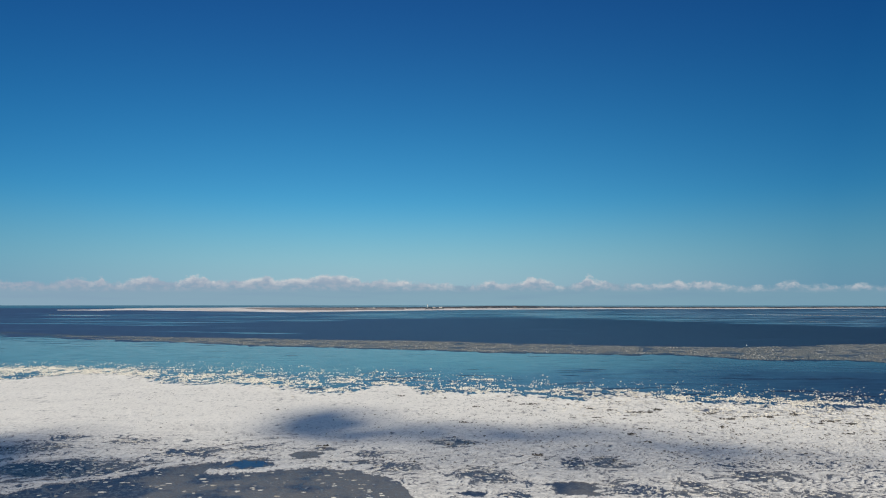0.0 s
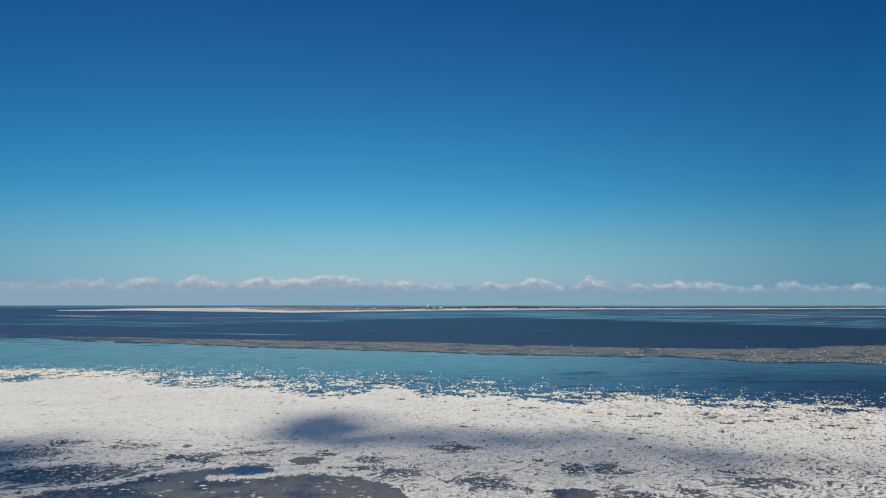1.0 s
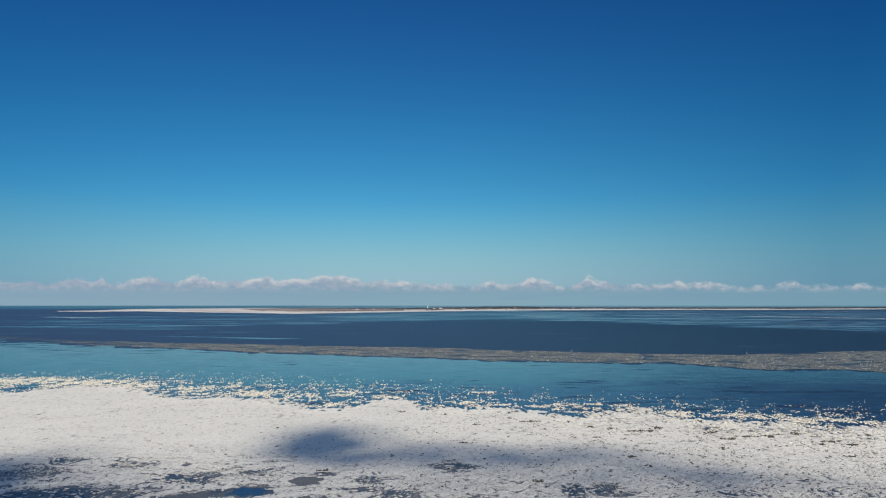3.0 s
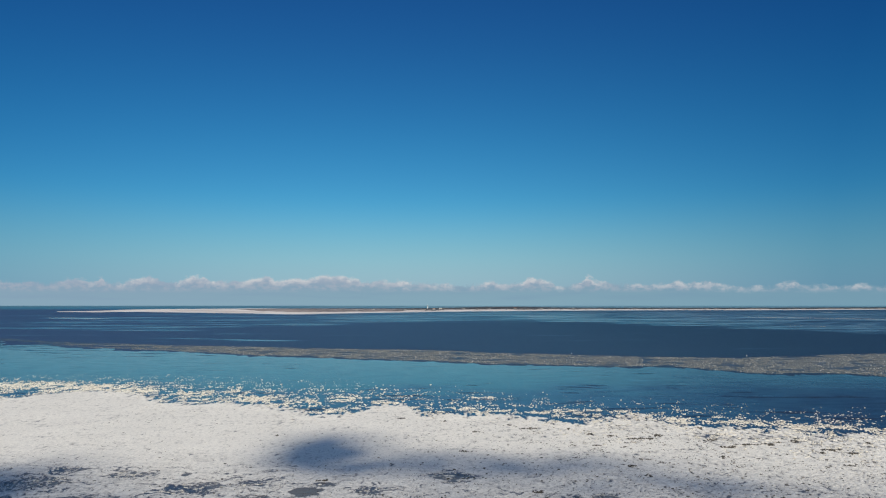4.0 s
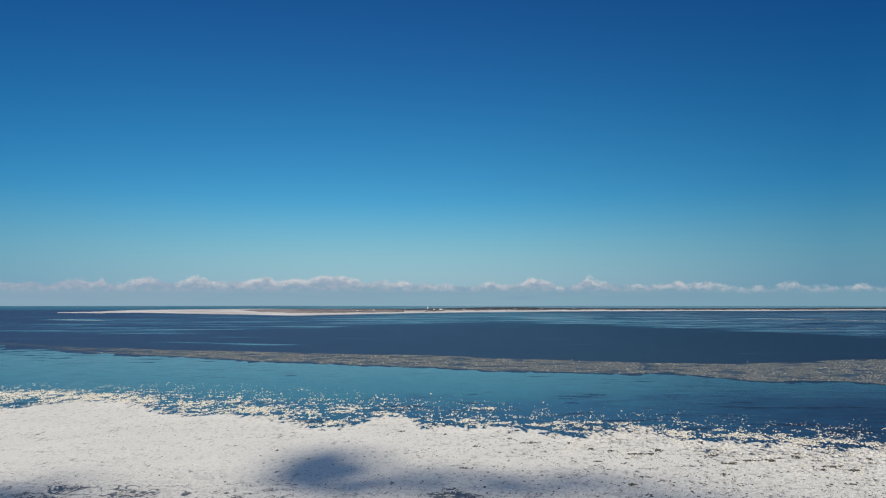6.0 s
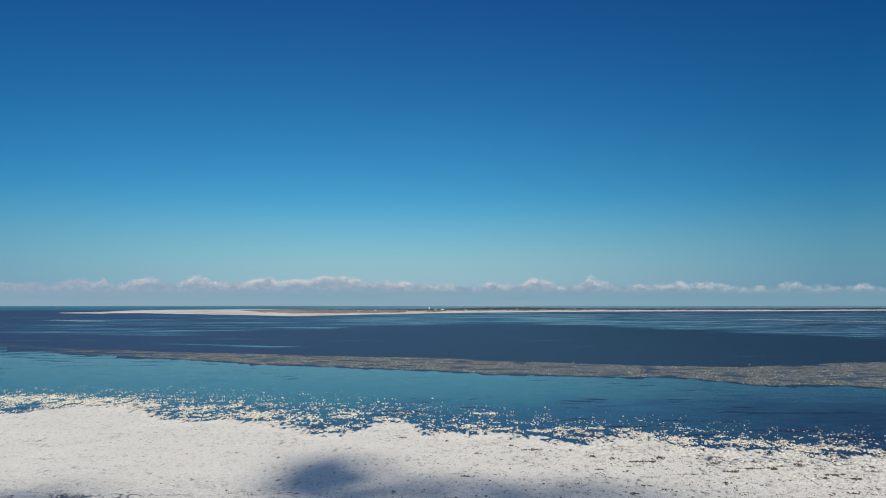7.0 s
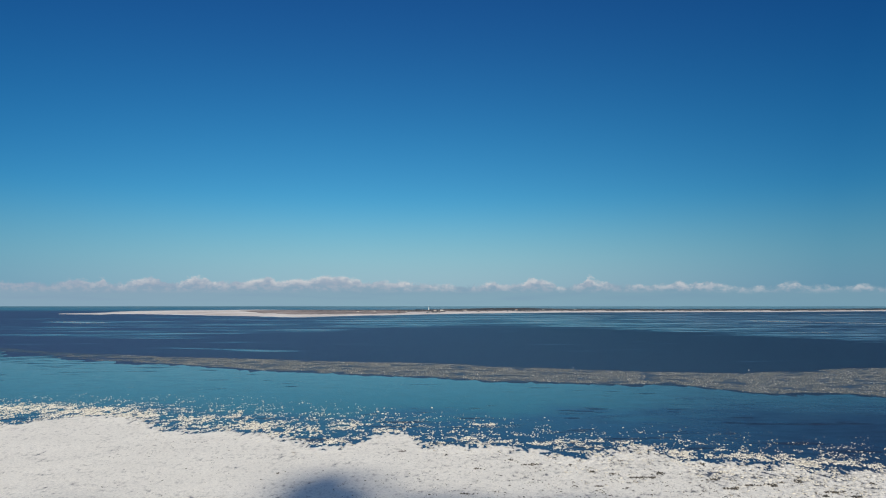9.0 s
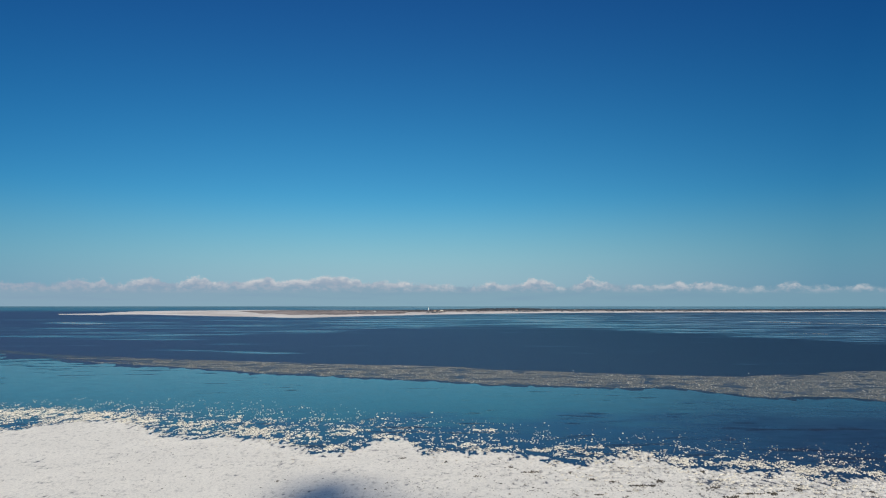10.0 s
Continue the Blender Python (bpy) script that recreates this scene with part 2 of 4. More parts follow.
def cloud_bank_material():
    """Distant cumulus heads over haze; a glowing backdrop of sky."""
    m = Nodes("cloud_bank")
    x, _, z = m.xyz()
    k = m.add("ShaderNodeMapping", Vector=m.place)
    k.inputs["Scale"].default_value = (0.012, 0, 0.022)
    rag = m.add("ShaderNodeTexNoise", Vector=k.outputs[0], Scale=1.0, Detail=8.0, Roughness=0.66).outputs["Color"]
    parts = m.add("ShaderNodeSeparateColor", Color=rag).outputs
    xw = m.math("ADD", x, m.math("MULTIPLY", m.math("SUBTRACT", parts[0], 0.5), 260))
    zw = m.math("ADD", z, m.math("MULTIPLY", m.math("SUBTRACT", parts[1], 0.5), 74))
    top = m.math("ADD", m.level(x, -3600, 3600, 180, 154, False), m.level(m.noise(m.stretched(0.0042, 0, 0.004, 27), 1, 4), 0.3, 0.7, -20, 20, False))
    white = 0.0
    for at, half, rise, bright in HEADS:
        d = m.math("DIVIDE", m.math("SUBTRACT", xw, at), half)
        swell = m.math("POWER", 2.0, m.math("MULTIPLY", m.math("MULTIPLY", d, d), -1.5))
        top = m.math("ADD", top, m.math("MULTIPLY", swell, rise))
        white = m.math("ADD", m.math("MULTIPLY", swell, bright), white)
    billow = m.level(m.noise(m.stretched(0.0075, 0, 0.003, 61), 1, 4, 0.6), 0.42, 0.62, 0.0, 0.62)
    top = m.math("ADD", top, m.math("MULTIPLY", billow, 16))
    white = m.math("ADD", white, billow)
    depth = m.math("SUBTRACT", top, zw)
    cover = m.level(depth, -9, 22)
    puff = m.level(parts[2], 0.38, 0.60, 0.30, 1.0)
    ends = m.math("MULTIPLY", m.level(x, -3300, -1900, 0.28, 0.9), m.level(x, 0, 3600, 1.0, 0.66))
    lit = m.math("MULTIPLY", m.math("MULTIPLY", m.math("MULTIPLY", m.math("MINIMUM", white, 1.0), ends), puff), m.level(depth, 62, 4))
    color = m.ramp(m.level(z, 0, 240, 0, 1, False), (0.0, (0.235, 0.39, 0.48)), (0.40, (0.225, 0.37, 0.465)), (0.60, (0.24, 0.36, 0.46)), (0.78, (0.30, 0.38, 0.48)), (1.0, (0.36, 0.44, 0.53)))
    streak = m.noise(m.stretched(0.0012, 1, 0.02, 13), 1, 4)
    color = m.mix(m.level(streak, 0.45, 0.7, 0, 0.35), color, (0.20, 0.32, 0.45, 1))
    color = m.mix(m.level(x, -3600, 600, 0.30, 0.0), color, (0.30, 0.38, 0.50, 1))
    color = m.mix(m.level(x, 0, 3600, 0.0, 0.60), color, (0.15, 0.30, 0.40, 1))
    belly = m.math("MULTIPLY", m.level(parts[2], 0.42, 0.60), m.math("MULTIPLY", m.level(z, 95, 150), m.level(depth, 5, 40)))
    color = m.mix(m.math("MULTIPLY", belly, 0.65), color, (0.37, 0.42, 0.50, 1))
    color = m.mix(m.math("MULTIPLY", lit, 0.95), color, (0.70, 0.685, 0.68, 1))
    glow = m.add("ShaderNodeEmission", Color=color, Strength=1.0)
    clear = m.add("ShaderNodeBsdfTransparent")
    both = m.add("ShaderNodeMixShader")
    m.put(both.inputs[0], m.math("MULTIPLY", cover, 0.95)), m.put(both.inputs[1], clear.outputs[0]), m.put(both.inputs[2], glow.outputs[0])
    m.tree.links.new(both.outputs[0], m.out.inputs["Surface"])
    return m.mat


# denser parts of the thin cloud: place of the shade on the ice, half sizes, density
VEIL = ((-41, 231, 17, 18, 0.92), (-42, 209, 20, 14, 0.42), (-14, 207, 34, 16, 0.46), (34, 205, 36, 13, 0.60), (72, 181, 32, 12, 0.46), (10, 170, 100, 20, 0.36), (-152, 190, 36, 19, 0.78), (-126, 152, 38, 20, 0.88), (-138, 168, 30, 18, 0.40))


def thin_cloud_material(lift):
    """A ragged veil whose density swells in a few soft cores."""
    m = Nodes("thin_cloud")
    x, y, _ = m.xyz()
    rag = m.noise(m.stretched(0.035, 0.05, 0.035), 1, 5, 0.6)
    total = 0.0
    for cx, cy, rx, ry, dense in VEIL:
        u = m.math("DIVIDE", m.math("SUBTRACT", x, cx + lift.x), rx)
        v = m.math("DIVIDE", m.math("SUBTRACT", y, cy + lift.y), ry)
        q = m.math("ADD", m.math("MULTIPLY", u, u), m.math("MULTIPLY", v, v))
        total = m.math("ADD", m.math("MULTIPLY", m.math("POWER", 2.718, m.math("MULTIPLY", q, -0.8)), dense), total)
    density = m.math("MULTIPLY", total, m.level(rag, 0.3, 0.6, 0.65, 1.15))
    p = m.add("ShaderNodeBsdfDiffuse")
    p.inputs["Color"].default_value = (0.9, 0.9, 0.9, 1)
    clear = m.add("ShaderNodeBsdfTransparent")
    both = m.add("ShaderNodeMixShader")
    m.put(both.inputs[0], m.math("MINIMUM", density, 0.9))
    m.put(both.inputs[1], clear.outputs[0]), m.put(both.inputs[2], p.outputs[0])
    m.tree.links.new(both.outputs[0], m.out.inputs["Surface"])
    return m.mat


WATER = water_material()
YOUNG_ICE = young_ice_material()
GREY_ICE = grey_ice_material()
SNOW_ICE = snow_ice_material("snow_ice", (0.84, 0.815, 0.76), (0.13, 0.11, 0.085), 0.60, 0.45, 0.12, True)
FLOE_ICE = snow_ice_material("floe_ice", (0.73, 0.685, 0.59), (0.20, 0.175, 0.14), 0.64, 0.2, 0.60)
BRASH = brash_material()
POOL_WATER = pool_material()
SLUSH = slush_material()
SHORE_SNOW = earthy("shore_snow", (0.36, 0.32, 0.305), (0.84, 0.82, 0.80), 0.004, 0.024)
HEATH = earthy("winter_heath", (0.10, 0.085, 0.085), (0.47, 0.40, 0.375), 0.0035, 0.020, 0.9, 0.40, 0.66)
# dark wood with the blue of distant haze mixed into its colour
WOOD_HAZED = earthy("hazy_wood", (0.020, 0.030, 0.045), (0.042, 0.054, 0.070), 0.02, 0.02)
WHITE_PAINT = plain("white_render", (0.82, 0.81, 0.78))
DARK_PAINT = plain("dark_metal", (0.06, 0.06, 0.065), 0.4, 0.6)
LANTERN = plain("lantern_glass", (0.10, 0.13, 0.15), 0.1)
WRACK_BROWN = earthy("wrack_and_shade", (0.035, 0.034, 0.032), (0.10, 0.088, 0.07), 0.8, 0.8)
ROOF_RED = plain("clay_roof", (0.22, 0.11, 0.08), 0.8)
ROOF_GREY = plain("slate_roof", (0.13, 0.13, 0.14), 0.6)
WALL_PALE = plain("pale_wall", (0.72, 0.69, 0.63), 0.8)
PANE = plain("window_pane", (0.05, 0.06, 0.07), 0.15)


# ---- numbers over the plane: smooth noise ----
def lattice(ix, iy, seed):
    h = (ix.astype(np.int64) * 374761393 + iy.astype(np.int64) * 668265263 + seed * 1442695041) & 0xFFFFFFFF
    h = ((h ^ (h >> 13)) * 1274126177) & 0xFFFFFFFF
    return ((h ^ (h >> 16)) & 0xFFFF) / 65535.0


def ripple_field(x, y, seed):
    """Gradient noise, about -1 to 1."""
    ix, iy = np.floor(x), np.floor(y)
    fx, fy = x - ix, y - iy
    u, v = fx * fx * fx * (fx * (fx * 6 - 15) + 10), fy * fy * fy * (fy * (fy * 6 - 15) + 10)
    total = 0
    for a in (0, 1):
        for b in (0, 1):
            ang = lattice(ix + a, iy + b, seed) * 2 * math.pi
            dot = np.cos(ang) * (fx - a) + np.sin(ang) * (fy - b)
            total = total + dot * (u if a else 1 - u) * (v if b else 1 - v)
    return total * 1.5


def rugged(x, y, seed, octaves=4, gain=0.5):
    total, amp, norm = 0, 1.0, 0
    for k in range(octaves):
        total = total + amp * ripple_field(x * 2 ** k + 17.3 * k, y * 2 ** k - 9.1 * k, seed + k)
        norm += amp
        amp *= gain
    return total / norm


def smooth(v, a, b):
    t = np.clip((v - a) / (b - a), 0, 1)
    return t * t * (3 - 2 * t)


def sheet(name, X, Y, Z, material, keep=None, parent=None, cover=None):
    """A sheet from arrays of places, row by row; keep tells which quads stay."""
    rows, cols = X.shape
    ids = np.arange(rows * cols).reshape(rows, cols)
    quads = np.stack([ids[:-1, :-1], ids[:-1, 1:], ids[1:, 1:], ids[1:, :-1]], -1).reshape(-1, 4)
    if keep is not None:
        quads = quads[keep.reshape(-1)]
    used, flat = np.unique(quads, return_inverse=True)
    verts = np.stack([X, Y, Z], -1).reshape(-1, 3)[used]
    ob = from_arrays(name, verts, flat.reshape(-1, 4), material, parent, True)
    if cover is not None:
        ob.data.attributes.new("cover", "FLOAT", "POINT").data.foreach_set("value", cover.reshape(-1)[used].astype(np.float32))
    return ob


def from_arrays(name, verts, faces, material, parent=None, shade=False):
    me = bpy.data.meshes.new(name)
    n, k = faces.shape
    me.vertices.add(len(verts))
    me.vertices.foreach_set("co", verts.astype(np.float32).ravel())
    me.loops.add(n * k)
    me.loops.foreach_set("vertex_index", faces.astype(np.int32).ravel())
    me.polygons.add(n)
    me.polygons.foreach_set("loop_start", np.arange(0, n * k, k, dtype=np.int32))
    me.polygons.foreach_set("loop_total", np.full(n, k, dtype=np.int32))
    if shade:
        me.polygons.foreach_set("use_smooth", np.ones(n, dtype=bool))
    me.update(calc_edges=True)
    me.materials.append(material)
    ob = new(name, me)
    ob.parent = parent
    return ob


def part(name, bm, material, parent=None, label=""):
    me = bpy.data.meshes.new(name)
    bm.to_mesh(me)
    bm.free()
    me.materials.append(material)
    ob = new(name, me)
    ob.parent = parent
    return tagged(ob, label)


# ---- plan of the coast ice, x and y in metres ----
EDGE = ((-420, 352), (-245, 342), (-235, 345), (-226, 355), (-216, 366), (-197, 368), (-179, 359), (-167, 350), (-149, 330), (-128, 322),
        (-121, 327), (-111, 325), (-98, 320), (-84, 313), (-74, 305), (-63, 293), (-52, 294), (-42, 296), (-38, 309), (-34, 317),
        (-19, 318), (-14, 305), (-11, 295), (4, 293), (17, 292), (23, 299), (25, 292), (42, 283), (50, 276), (66, 276),
        (74, 279), (86, 292), (95, 293), (97, 278), (101, 270), (111, 264), (123, 264), (140, 260), (145, 253), (150, 248), (158, 252), (175, 250), (400, 205))
# rafts of packed floes off the edge: centre, half sizes
RAFTS = ((-260, 392, 29, 17), (-216, 381, 26, 15), (-185, 368, 17, 14), (-143, 359, 13, 9), (-122, 366, 8, 5), (-104, 341, 19, 11),
         (-74, 328, 12, 6), (-52, 341, 9, 11), (-37, 326, 7, 4.4), (-51, 301, 7, 5), (-29, 326, 7, 4.4), (23, 343, 6, 3.2),
         (9, 309, 8, 4), (26, 303, 7, 3), (47, 298, 7, 3), (59, 303, 5.5, 4), (72, 291, 8, 3), (76, 305, 5.5, 3),
         (89, 288, 9, 10), (106, 279, 8, 7), (129, 278, 8, 8), (144, 272, 10, 8), (152, 264, 9, 9), (160, 268, 8, 5), (171, 265, 7, 5), (182, 258, 9, 6))
# where the wind-dark water ends and the calm streaks begin
FRONT = ((-1400, 900), (-700, 1000), (-420, 1060), (-250, 1160), (-100, 1330), (60, 1400), (200, 1390), (370, 1270), (500, 1100), (660, 920), (900, 760), (1500, 700))
OUTER = ((-420, 450), (-321, 449), (-198, 449), (-104, 432), (6, 387), (80, 347), (128, 338), (226, 318), (420, 290))
BAND_FAR = ((-900, 1000), (-615, 852), (-497, 787), (-404, 752), (-317, 720), (-247, 706), (-165, 684), (-112, 667), (-8, 651),
            (55, 621), (139, 594), (193, 577), (266, 565), (296, 573), (351, 577), (366, 596), (436, 607), (650, 600))
BAND_NEAR = ((-900, 955), (-573, 797), (-446, 712), (-366, 682), (-286, 651), (-217, 621), (-183, 598), (-141, 592), (-94, 572),
             (-17, 550), (40, 522), (100, 512), (143, 502), (181, 505), (205, 484), (234, 454), (279, 459), (297, 454), (314, 439), (650, 390))
GREY_LINE = ((-102.3, 134.9), (-99.7, 141.4), (-96.5, 148.0), (-88.5, 152.5), (-81.8, 155.4), (-76.8, 159.3), (-75.4, 164.0), (-72.4, 165.6),
             (-66.3, 169.0), (-60.0, 170.7), (-55.4, 161.9), (-46.0, 162.4), (-36.3, 164.5), (-30.3, 164.5), (-21.0, 161.4), (-14.8, 157.3),
             (-10.2, 152.5), (-7.7, 144.6), (-5.4, 136.8))
# raised seams of snow between the dark places: line, half width
SEAMS = ((((-100.2, 143.8), (-98.0, 150.2), (-89.7, 154.4), (-82.9, 157.3), (-79.5, 161.9), (-77.6, 164.5)), 1.25),
         (((-124.6, 163.5), (-119.7, 169.0), (-114.1, 174.3), (-103.0, 176.8), (-89.9, 179.3), (-81.0, 181.3)), 1.3),
         (((-77.6, 164.5), (-73.1, 167.3), (-67.2, 171.3), (-58.5, 173.1)), 1.8),
         (((-61.0, 161.6), (-53.0, 160.8), (-46.0, 162.6), (-36.0, 167.2), (-27.0, 168.0)), 1.7))
# pools in the snow ice: centre, half sizes, how much snow is left in them (below 0: little)
POOLS = ((-122, 187, 10.1, 7.0, -0.05), (-121, 199, 6.3, 4.0, -0.1), (-96, 195, 6.2, 3.8, -0.15), (-98, 164, 19.5, 8.0, -0.62),
         (-73, 181, 8.2, 5.3, -0.25), (-56, 186, 6.1, 3.5, -0.3), (-52, 166.2, 7.0, 5.6, -1.3), (-39, 178, 4.5, 3.8, -0.8),
         (-35, 184, 3.0, 2.0, -0.5), (-22, 178, 5.6, 3.8, -0.15), (-22, 170, 6.2, 2.3, -0.4), (-12, 165, 6.7, 4.9, -0.25),
         (3, 193, 6.1, 6.0, -0.25), (10, 158, 6.4, 6.0, -0.3), (16, 153, 2.1, 2.3, -0.4), (7, 143, 2.3, 1.6, -0.8))
POOLS += ((16, 142, 3.2, 1.6, -0.5), (36, 168, 3.3, 5.1, -0.3), (45, 169, 4.6, 5.7, -0.3), (31, 147, 5.6, 4.3, -1.3),
          (43, 146, 7.9, 4.3, -0.15), (79, 157, 8.5, 4.0, -0.45), (59, 150, 3.0, 2.2, -0.6), (62, 147, 2.7, 1.3, -0.3),
          (52, 143, 6.5, 2.5, -0.1), (66, 142, 7.7, 2.4, -0.15), (86, 141, 7.6, 3.2, -0.1))


# heaps of weed wrack, sized to take in their shade: place, width, depth
WRACK = ((103.8, 229, 5.4, 1.1), (106.7, 229, 2.1, 2.5), (114.9, 233, 11.3, 1.1), (121.8, 233, 3.8, 2.9), (140, 225, 9.7, 1.4), (144.3, 220, 5.9, 2.3), (77.6, 243, 9.7, 1.6),
         (85.7, 249, 3.1, 2.9), (36.3, 261, 9.4, 1.8), (52.8, 261, 1.9, 2.3), (59.2, 251, 2.7, 1.7), (67.3, 248, 3.6, 1.2), (57.3, 232, 3.4, 1.1), (104.3, 241, 3.9, 1.6))
WRACK += ((134.1, 238, 3, 3.1), (161, 235, 2.5, 2.2), (96.8, 215, 3.1, 1.2), (134.2, 221, 2.4, 1.6), (127, 236, 2.6, 1.1), (13.5, 255, 3.7, 1.3), (28.8, 268, 2.9, 1.5),
          (108.6, 262, 2.8, 1.4), (0.9, 277, 1.5, 1.6), (-19.1, 283, 4.1, 1.6), (-66.1, 248, 1.6, 1.3), (7.8, 223, 4.8, 0.9), (133, 204, 3.5, 1.3), (62, 204, 3.0, 1.1), (27, 177, 3.0, 1.4), (-36, 188, 4.0, 0.9))


def along(line, x):
    return np.interp(x, [p[0] for p in line], [p[1] for p in line])


def snow_cover(X, Y):
    """Above 0 where snow-covered ice lies; the value grows with thickness."""
    wob = rugged(X / 9, Y / 14, 3, 4) * 12 + rugged(X / 2.6, Y / 6, 8, 3) * 16
    inner = along(EDGE, X) - Y + wob
    cover = np.clip(inner / 4, -1, 1.2)
    # loose spots and cracks, more of them towards +x and the water
    gap = rugged(X / 2.6, Y / 3.4, 33, 4, 0.66) + 0.3 * rugged(X / 16, Y / 14, 36, 2)
    loose = 0.54 - 0.12 * smooth(X, -60, 120) * smooth(Y, 185, 225) - (0.06 + 0.15 * smooth(X, 40, 120)) * smooth(-inner, -45, -4)
    cover = np.minimum(cover, (loose - gap) * 3)
    # towards the shore the snow gets thin, flecked and swirled
    swirl_x, swirl_y = X + 9 * rugged(X / 10, Y / 8, 12, 2), Y + 8 * rugged(X / 9, Y / 9, 15, 2)
    fleck = 4.6 * rugged(swirl_x / 2.7, swirl_y / 1.35, 21, 4, 0.66) + 2.0 * rugged(swirl_x / 1.15, swirl_y / 0.8, 26, 2, 0.6)
    furrow = rugged(swirl_x / 12.0, swirl_y / 2.2, 45, 4, 0.6) * 5.5
    shred = 4.4 * rugged(swirl_x / 1.7, swirl_y / 0.95, 29, 2, 0.6)
    shore = smooth(-Y, -240, -165)
    inside = np.zeros_like(X)
    band = smooth(-Y, -235, -195) * (0.45 + 0.55 * smooth(-X, 20, 70))
    dens = 1.95 - (1.05 + 0.30 * smooth(X, 40, 80) * smooth(-Y, -180, -160)) * shore - 0.75 * band * np.clip(furrow, 0, 2)
    warp = rugged(X / 7, Y / 4, 41, 4, 0.6) * 1.1
    for px, py, rx, ry, left in POOLS:
        near = (np.abs(X - px) < rx * 2.4) & (np.abs(Y - py) < ry * 2.4)
        if near.any():
            r = np.hypot((X[near] - px) / rx, (Y[near] - py) / ry) + warp[near]
            w = smooth(-r, -1.2, -0.9) if left < -0.7 else smooth(-r, -1.55, -0.55)
            dens[near] = dens[near] * (1 - w) + w * (left * (1.6 if left < -0.7 else 1.15) - 0.12)
            inside[near] = np.maximum(inside[near], w)
    grey = smooth(along(GREY_LINE, X) - Y + warp * 3.4, 0.0, 2.0)
    dens = dens * (1 - grey) + grey * -1.25
    for line, half in SEAMS:
        away = np.abs(Y - along(line, X) + warp * 1.7) / (half * (1.15 + 0.12 * fleck))
        away = np.where((X > line[0][0]) & (X < line[-1][0]), away, 9)
        dens = np.maximum(dens, 1.4 * (1.2 - away))
    return np.minimum(cover, dens + fleck * (0.55 - 0.30 * inside) + 0.42 * inside * shred)


# ---- the setting: sea, thin ice, coast ice ----
def build_sea():
    ys = np.concatenate([np.linspace(-4000, 0, 9), 250 * np.exp(np.linspace(0, math.log(4900 / 250), 400))])
    X, Y = np.meshgrid(np.linspace(-4900, 4900, 380), ys)
    past = Y - along(FRONT, X) + rugged(X / 220, Y / 160, 311, 3) * 90
    calm = -0.14 + 0.21 * smooth(past, -40, 190)
    calm += smooth(-X, 120, 420) * smooth(past, -40, 190) * -0.05
    calm += smooth(-X, 650, 1250) * -0.09 + np.exp(-((X - 330) / 300) ** 2) * smooth(past, 0, 200) * 0.04
    calm += smooth(Y, 2100, 2700) * -0.06 + smooth(Y, 3000, 3900) * 0.10
    for x0, y0, x1, y1, deep, much in ((-700, 905, -230, 985, 38, 0.10), (-385, 858, -205, 803, 15, 0.33), (-680, 1070, -274, 1040, 14, 0.20), (-760, 1120, -420, 1180, 60, 0.07), (-1130, 1760, -960, 1700, 40, 0.22)):
        u = np.clip((X - x0) / (x1 - x0), 0, 1)
        calm += much * np.exp(-((Y - y0 - u * (y1 - y0)) / deep) ** 2) * smooth(X, x0 - 90, x0 + 60) * smooth(-X, -x1 - 90, -x1 + 60)
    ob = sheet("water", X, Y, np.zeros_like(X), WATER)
    ob.data.attributes.new("calm", "FLOAT", "POINT").data.foreach_set("value", calm.reshape(-1).astype(np.float32))
    tagged(ob, "dark blue wind-rippled sea with calm streaks", "sea", kind="structure")


def build_young_ice():
    xs = np.linspace(-900, 640, 900)
    v = np.linspace(0, 1, 24)[:, None]
    near = along(EDGE, xs) - 16
    far = along(BAND_NEAR, xs) - 12 + rugged(xs / 16, xs * 0, 83, 5, 0.62) * 26 + rugged(xs / 70, xs * 0, 89, 4) * 60 * smooth(-xs, 180, 420)
    X = np.repeat(xs[None], 24, 0)
    Y = near + (far - near) * v
    tagged(sheet("young_ice", X, Y, np.full_like(X, 0.016), YOUNG_ICE, None, None, v + 0 * X), "smooth turquoise new ice mirroring the sky", "thin ice", kind="structure")
    X, Y = np.meshgrid(np.linspace(-420, 420, 40), np.linspace(-320, 236, 30))
    tagged(sheet("grey_ice", X, Y, np.full_like(X, 0.010), GREY_ICE), "thin wet grey ice with blue-black patches", "thin ice", kind="structure")


